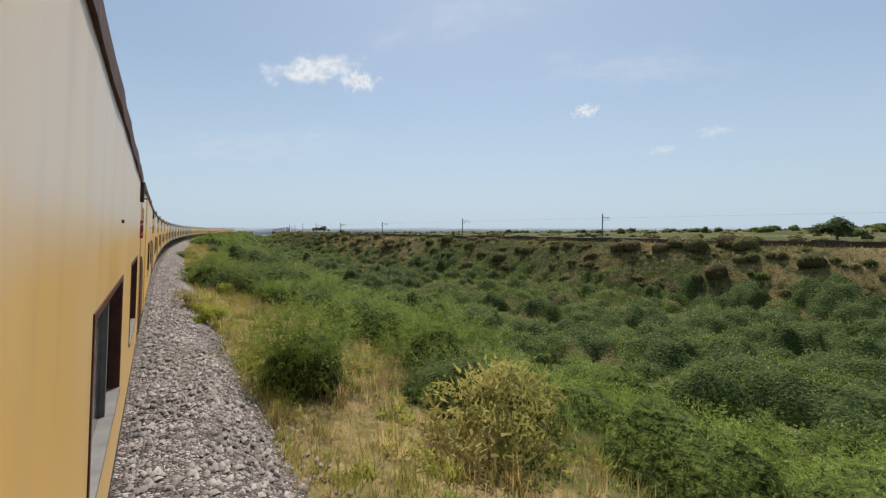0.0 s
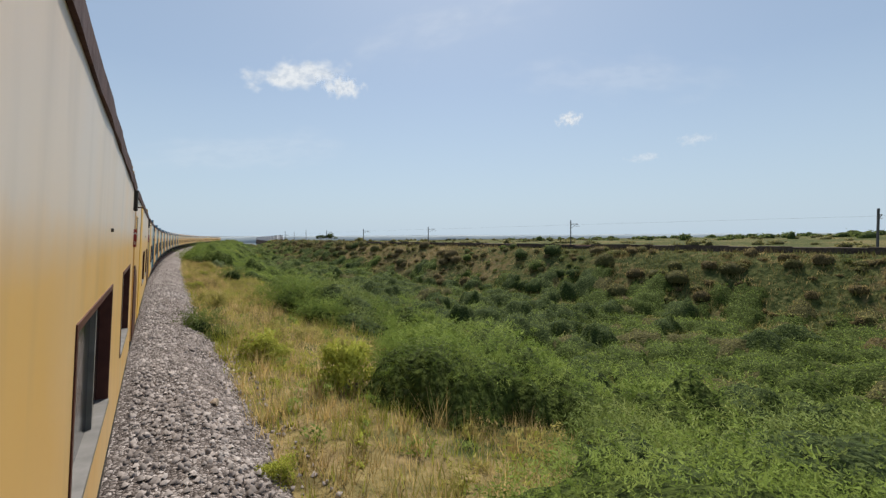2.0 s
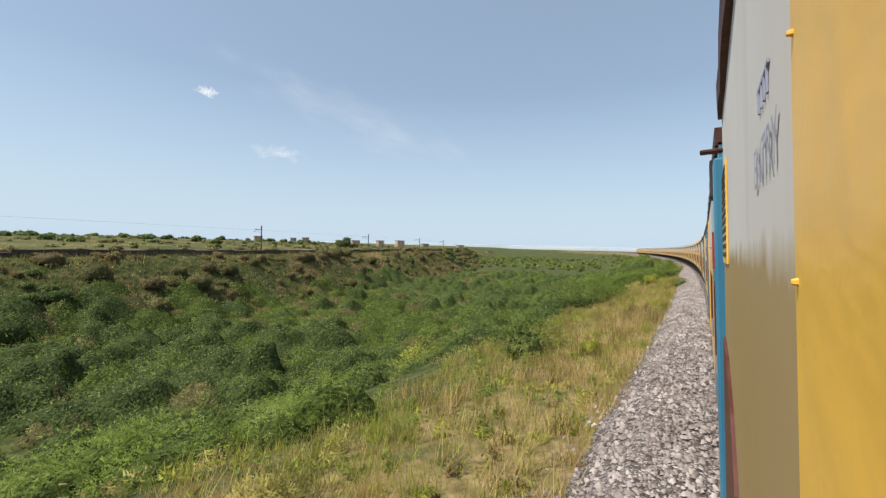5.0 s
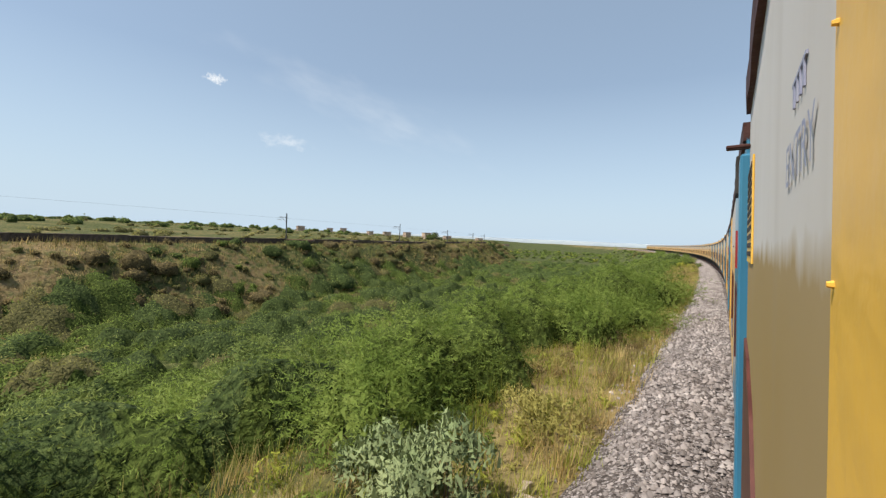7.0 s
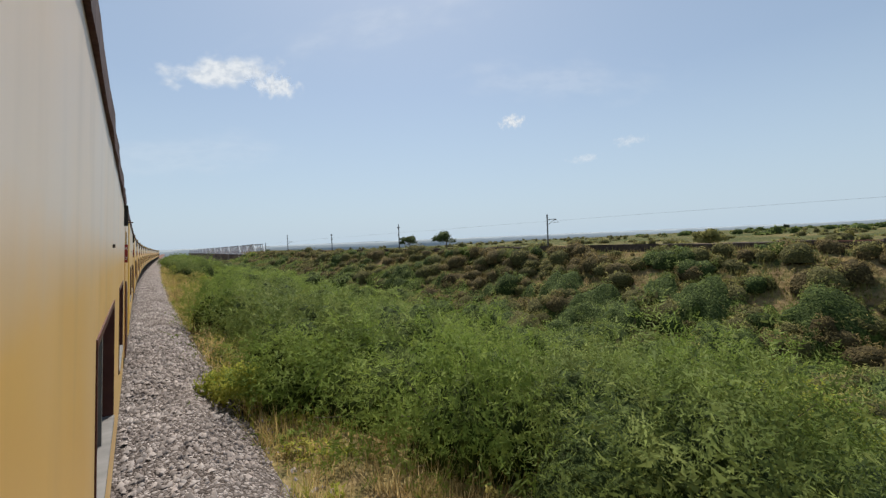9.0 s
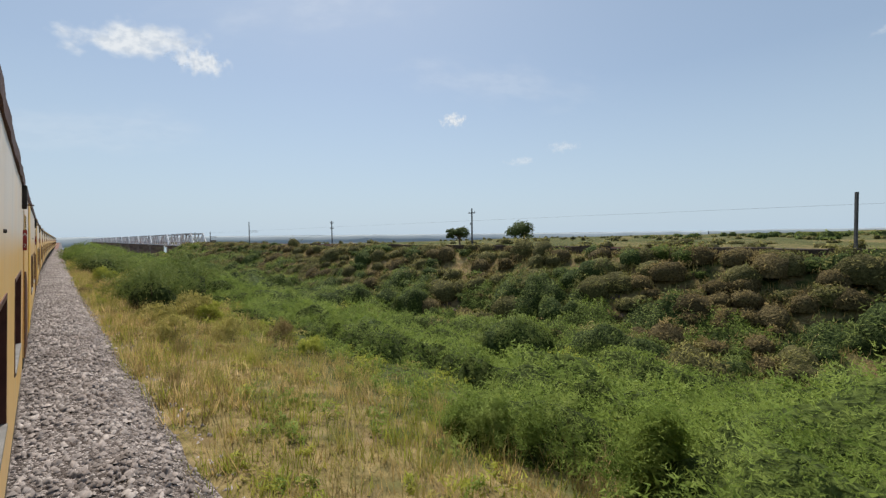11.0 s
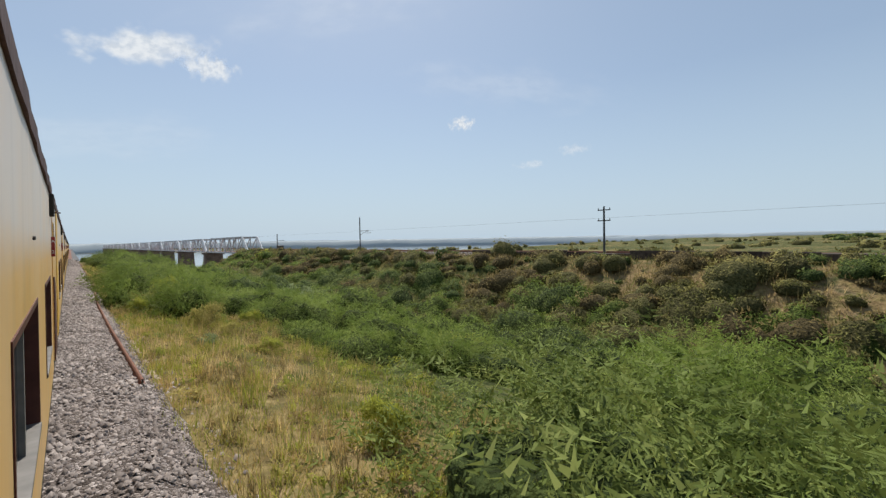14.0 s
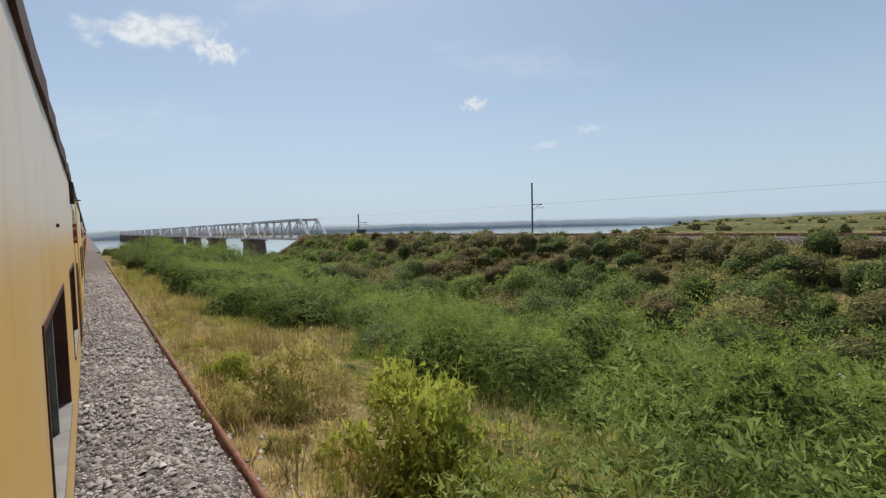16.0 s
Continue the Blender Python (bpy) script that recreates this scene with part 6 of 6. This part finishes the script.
def cloud_material(density, soft):
    m = bpy.data.materials.new("cloud")
    m.use_nodes = True
    n, l = m.node_tree.nodes, m.node_tree.links
    n.remove(n["Principled BSDF"])
    tc = n.new("ShaderNodeTexCoord")
    obj = n.new("ShaderNodeObjectInfo")
    shift = n.new("ShaderNodeVectorMath")
    shift.operation = "MULTIPLY_ADD"
    l.new(obj.outputs["Location"], shift.inputs[0])
    shift.inputs[1].default_value = (0.01, 0.01, 0.01)
    wide = n.new("ShaderNodeMapping")
    wide.inputs["Scale"].default_value = (2.4, 1.0, 1.0)
    l.new(tc.outputs["Object"], wide.inputs["Vector"])
    l.new(wide.outputs[0], shift.inputs[2])
    nz = n.new("ShaderNodeTexNoise")
    nz.inputs["Scale"].default_value, nz.inputs["Detail"].default_value, nz.inputs["Roughness"].default_value = 1.7, 7, 0.47
    l.new(shift.outputs[0], nz.inputs["Vector"])
    ln = n.new("ShaderNodeVectorMath")
    ln.operation = "LENGTH"
    l.new(tc.outputs["Object"], ln.inputs[0])
    sub = n.new("ShaderNodeMath")
    sub.operation = "MULTIPLY_ADD"
    l.new(ln.outputs["Value"], sub.inputs[0])
    sub.inputs[1].default_value = -0.64
    l.new(nz.outputs["Fac"], sub.inputs[2])
    mr = n.new("ShaderNodeMapRange")
    mr.interpolation_type = "SMOOTHSTEP"
    mr.inputs["From Min"].default_value, mr.inputs["From Max"].default_value = -0.06, soft
    mr.inputs["To Max"].default_value = density
    l.new(sub.outputs[0], mr.inputs["Value"])
    # The card glows by itself; noise paints the billows' light and shade.
    em = n.new("ShaderNodeEmission")
    em.inputs["Strength"].default_value = 0.88
    billow = n.new("ShaderNodeTexNoise")
    billow.inputs["Scale"].default_value, billow.inputs["Detail"].default_value = 4.0, 4
    l.new(shift.outputs[0], billow.inputs["Vector"])
    shade = n.new("ShaderNodeValToRGB")
    shade.color_ramp.elements[0].position, shade.color_ramp.elements[0].color = 0.38, (0.74, 0.80, 0.87, 1)
    shade.color_ramp.elements[1].position, shade.color_ramp.elements[1].color = 0.58, (0.95, 0.98, 1.0, 1)
    l.new(billow.outputs["Fac"], shade.inputs[0])
    l.new(shade.outputs[0], em.inputs["Color"])
    tr = n.new("ShaderNodeBsdfTransparent")
    ms = n.new("ShaderNodeMixShader")
    l.new(mr.outputs[0], ms.inputs[0])
    l.new(tr.outputs[0], ms.inputs[1])
    l.new(em.outputs[0], ms.inputs[2])
    l.new(ms.outputs[0], n["Material Output"].inputs["Surface"])
    return m


CLOUD, WISP = cloud_material(0.88, 0.42), cloud_material(0.40, 0.5)
HAZE = cloud_material(0.16, 0.6)


def cloud(s, az, slope, wide, high, mat, label, tilt=0.0):
    """A far cloud seen from s at this azimuth and slope, wide and high in degrees."""
    eye = place(s, 0, EYE)
    d = 4500.0
    p = eye + Vec((math.sin(radians(az)) * d, math.cos(radians(az)) * d, slope * d))
    w, h = d * math.tan(radians(wide / 2)), d * math.tan(radians(high / 2))
    me = mesh_data("cloud", [(-1, -1, 0), (1, -1, 0), (1, 1, 0), (-1, 1, 0)], [(0, 1, 2, 3)], mat)
    ob = new("cloud", me)
    ob.matrix_world = look(p, eye, tilt) @ Matrix.Diagonal((w, h, 1, 1))
    return tagged(ob, label, "cloud", kind="structure")


cloud(190, 18.1, 0.381, 17.0, 5.2, CLOUD, "small bright white cumulus cloud", -12)
cloud(190, 24.6, 0.362, 7.4, 3.8, CLOUD, "small bright white cumulus cloud")
cloud(190, 55.8, 0.277, 4.8, 2.4, CLOUD, "tiny white cloud puff")
cloud(190, 70.4, 0.203, 5.0, 2.0, WISP, "faint wisp of white cloud")
cloud(190, 65.0, 0.175, 5.5, 1.6, WISP, "faint wisp of white cloud")
cloud(190, 38.0, 0.52, 46.0, 9.0, HAZE, "broad faint veil of high cloud", -14)
cloud(190, 12.0, 0.20, 40.0, 7.0, HAZE, "broad faint veil of high cloud", -8)
cloud(190, 62.0, 0.36, 40.0, 8.0, HAZE, "broad faint veil of high cloud", 10)
cloud(150, 140.0, 0.30, 46.0, 8.0, HAZE, "broad faint veil of high cloud", 18)
cloud(150, 122.4, 0.313, 3.0, 1.6, CLOUD, "tiny white cloud puff")
cloud(150, 130.3, 0.201, 8.5, 2.6, WISP, "faint wisp of white cloud")
cloud(150, 101.5, 0.33, 5.0, 1.6, WISP, "faint wisp of white cloud")


# ------------------------------------------------------------------ rubble at the foot of the far bank
rr_ = np.random.RandomState(61)
n = 420
us = rr_.uniform(258, 306, n)
uu_ = far_u(us) - 14.0 + rr_.normal(scale=1.3, size=n) - 0.06 * (us - 280)
ux, uy = places(us, uu_)
uz = ground_z(us, uu_, ux, uy)
sz = rr_.uniform(0.14, 0.42, n)
jit = octa[None] * rr_.uniform(0.6, 1.3, (n, 6, 3)) * sz[:, None, None]
v = (np.stack([ux, uy, uz + 0.12], -1)[:, None] + jit).reshape(-1, 3)
tagged(new("bank_rubble", mesh_data("bank_rubble", v, (np.arange(n)[:, None, None] * 6 + tri[None]).reshape(-1, 3), WALLSTONE)), "grey tumbled stones at the foot of the far bank", "rubble", kind="stuff")
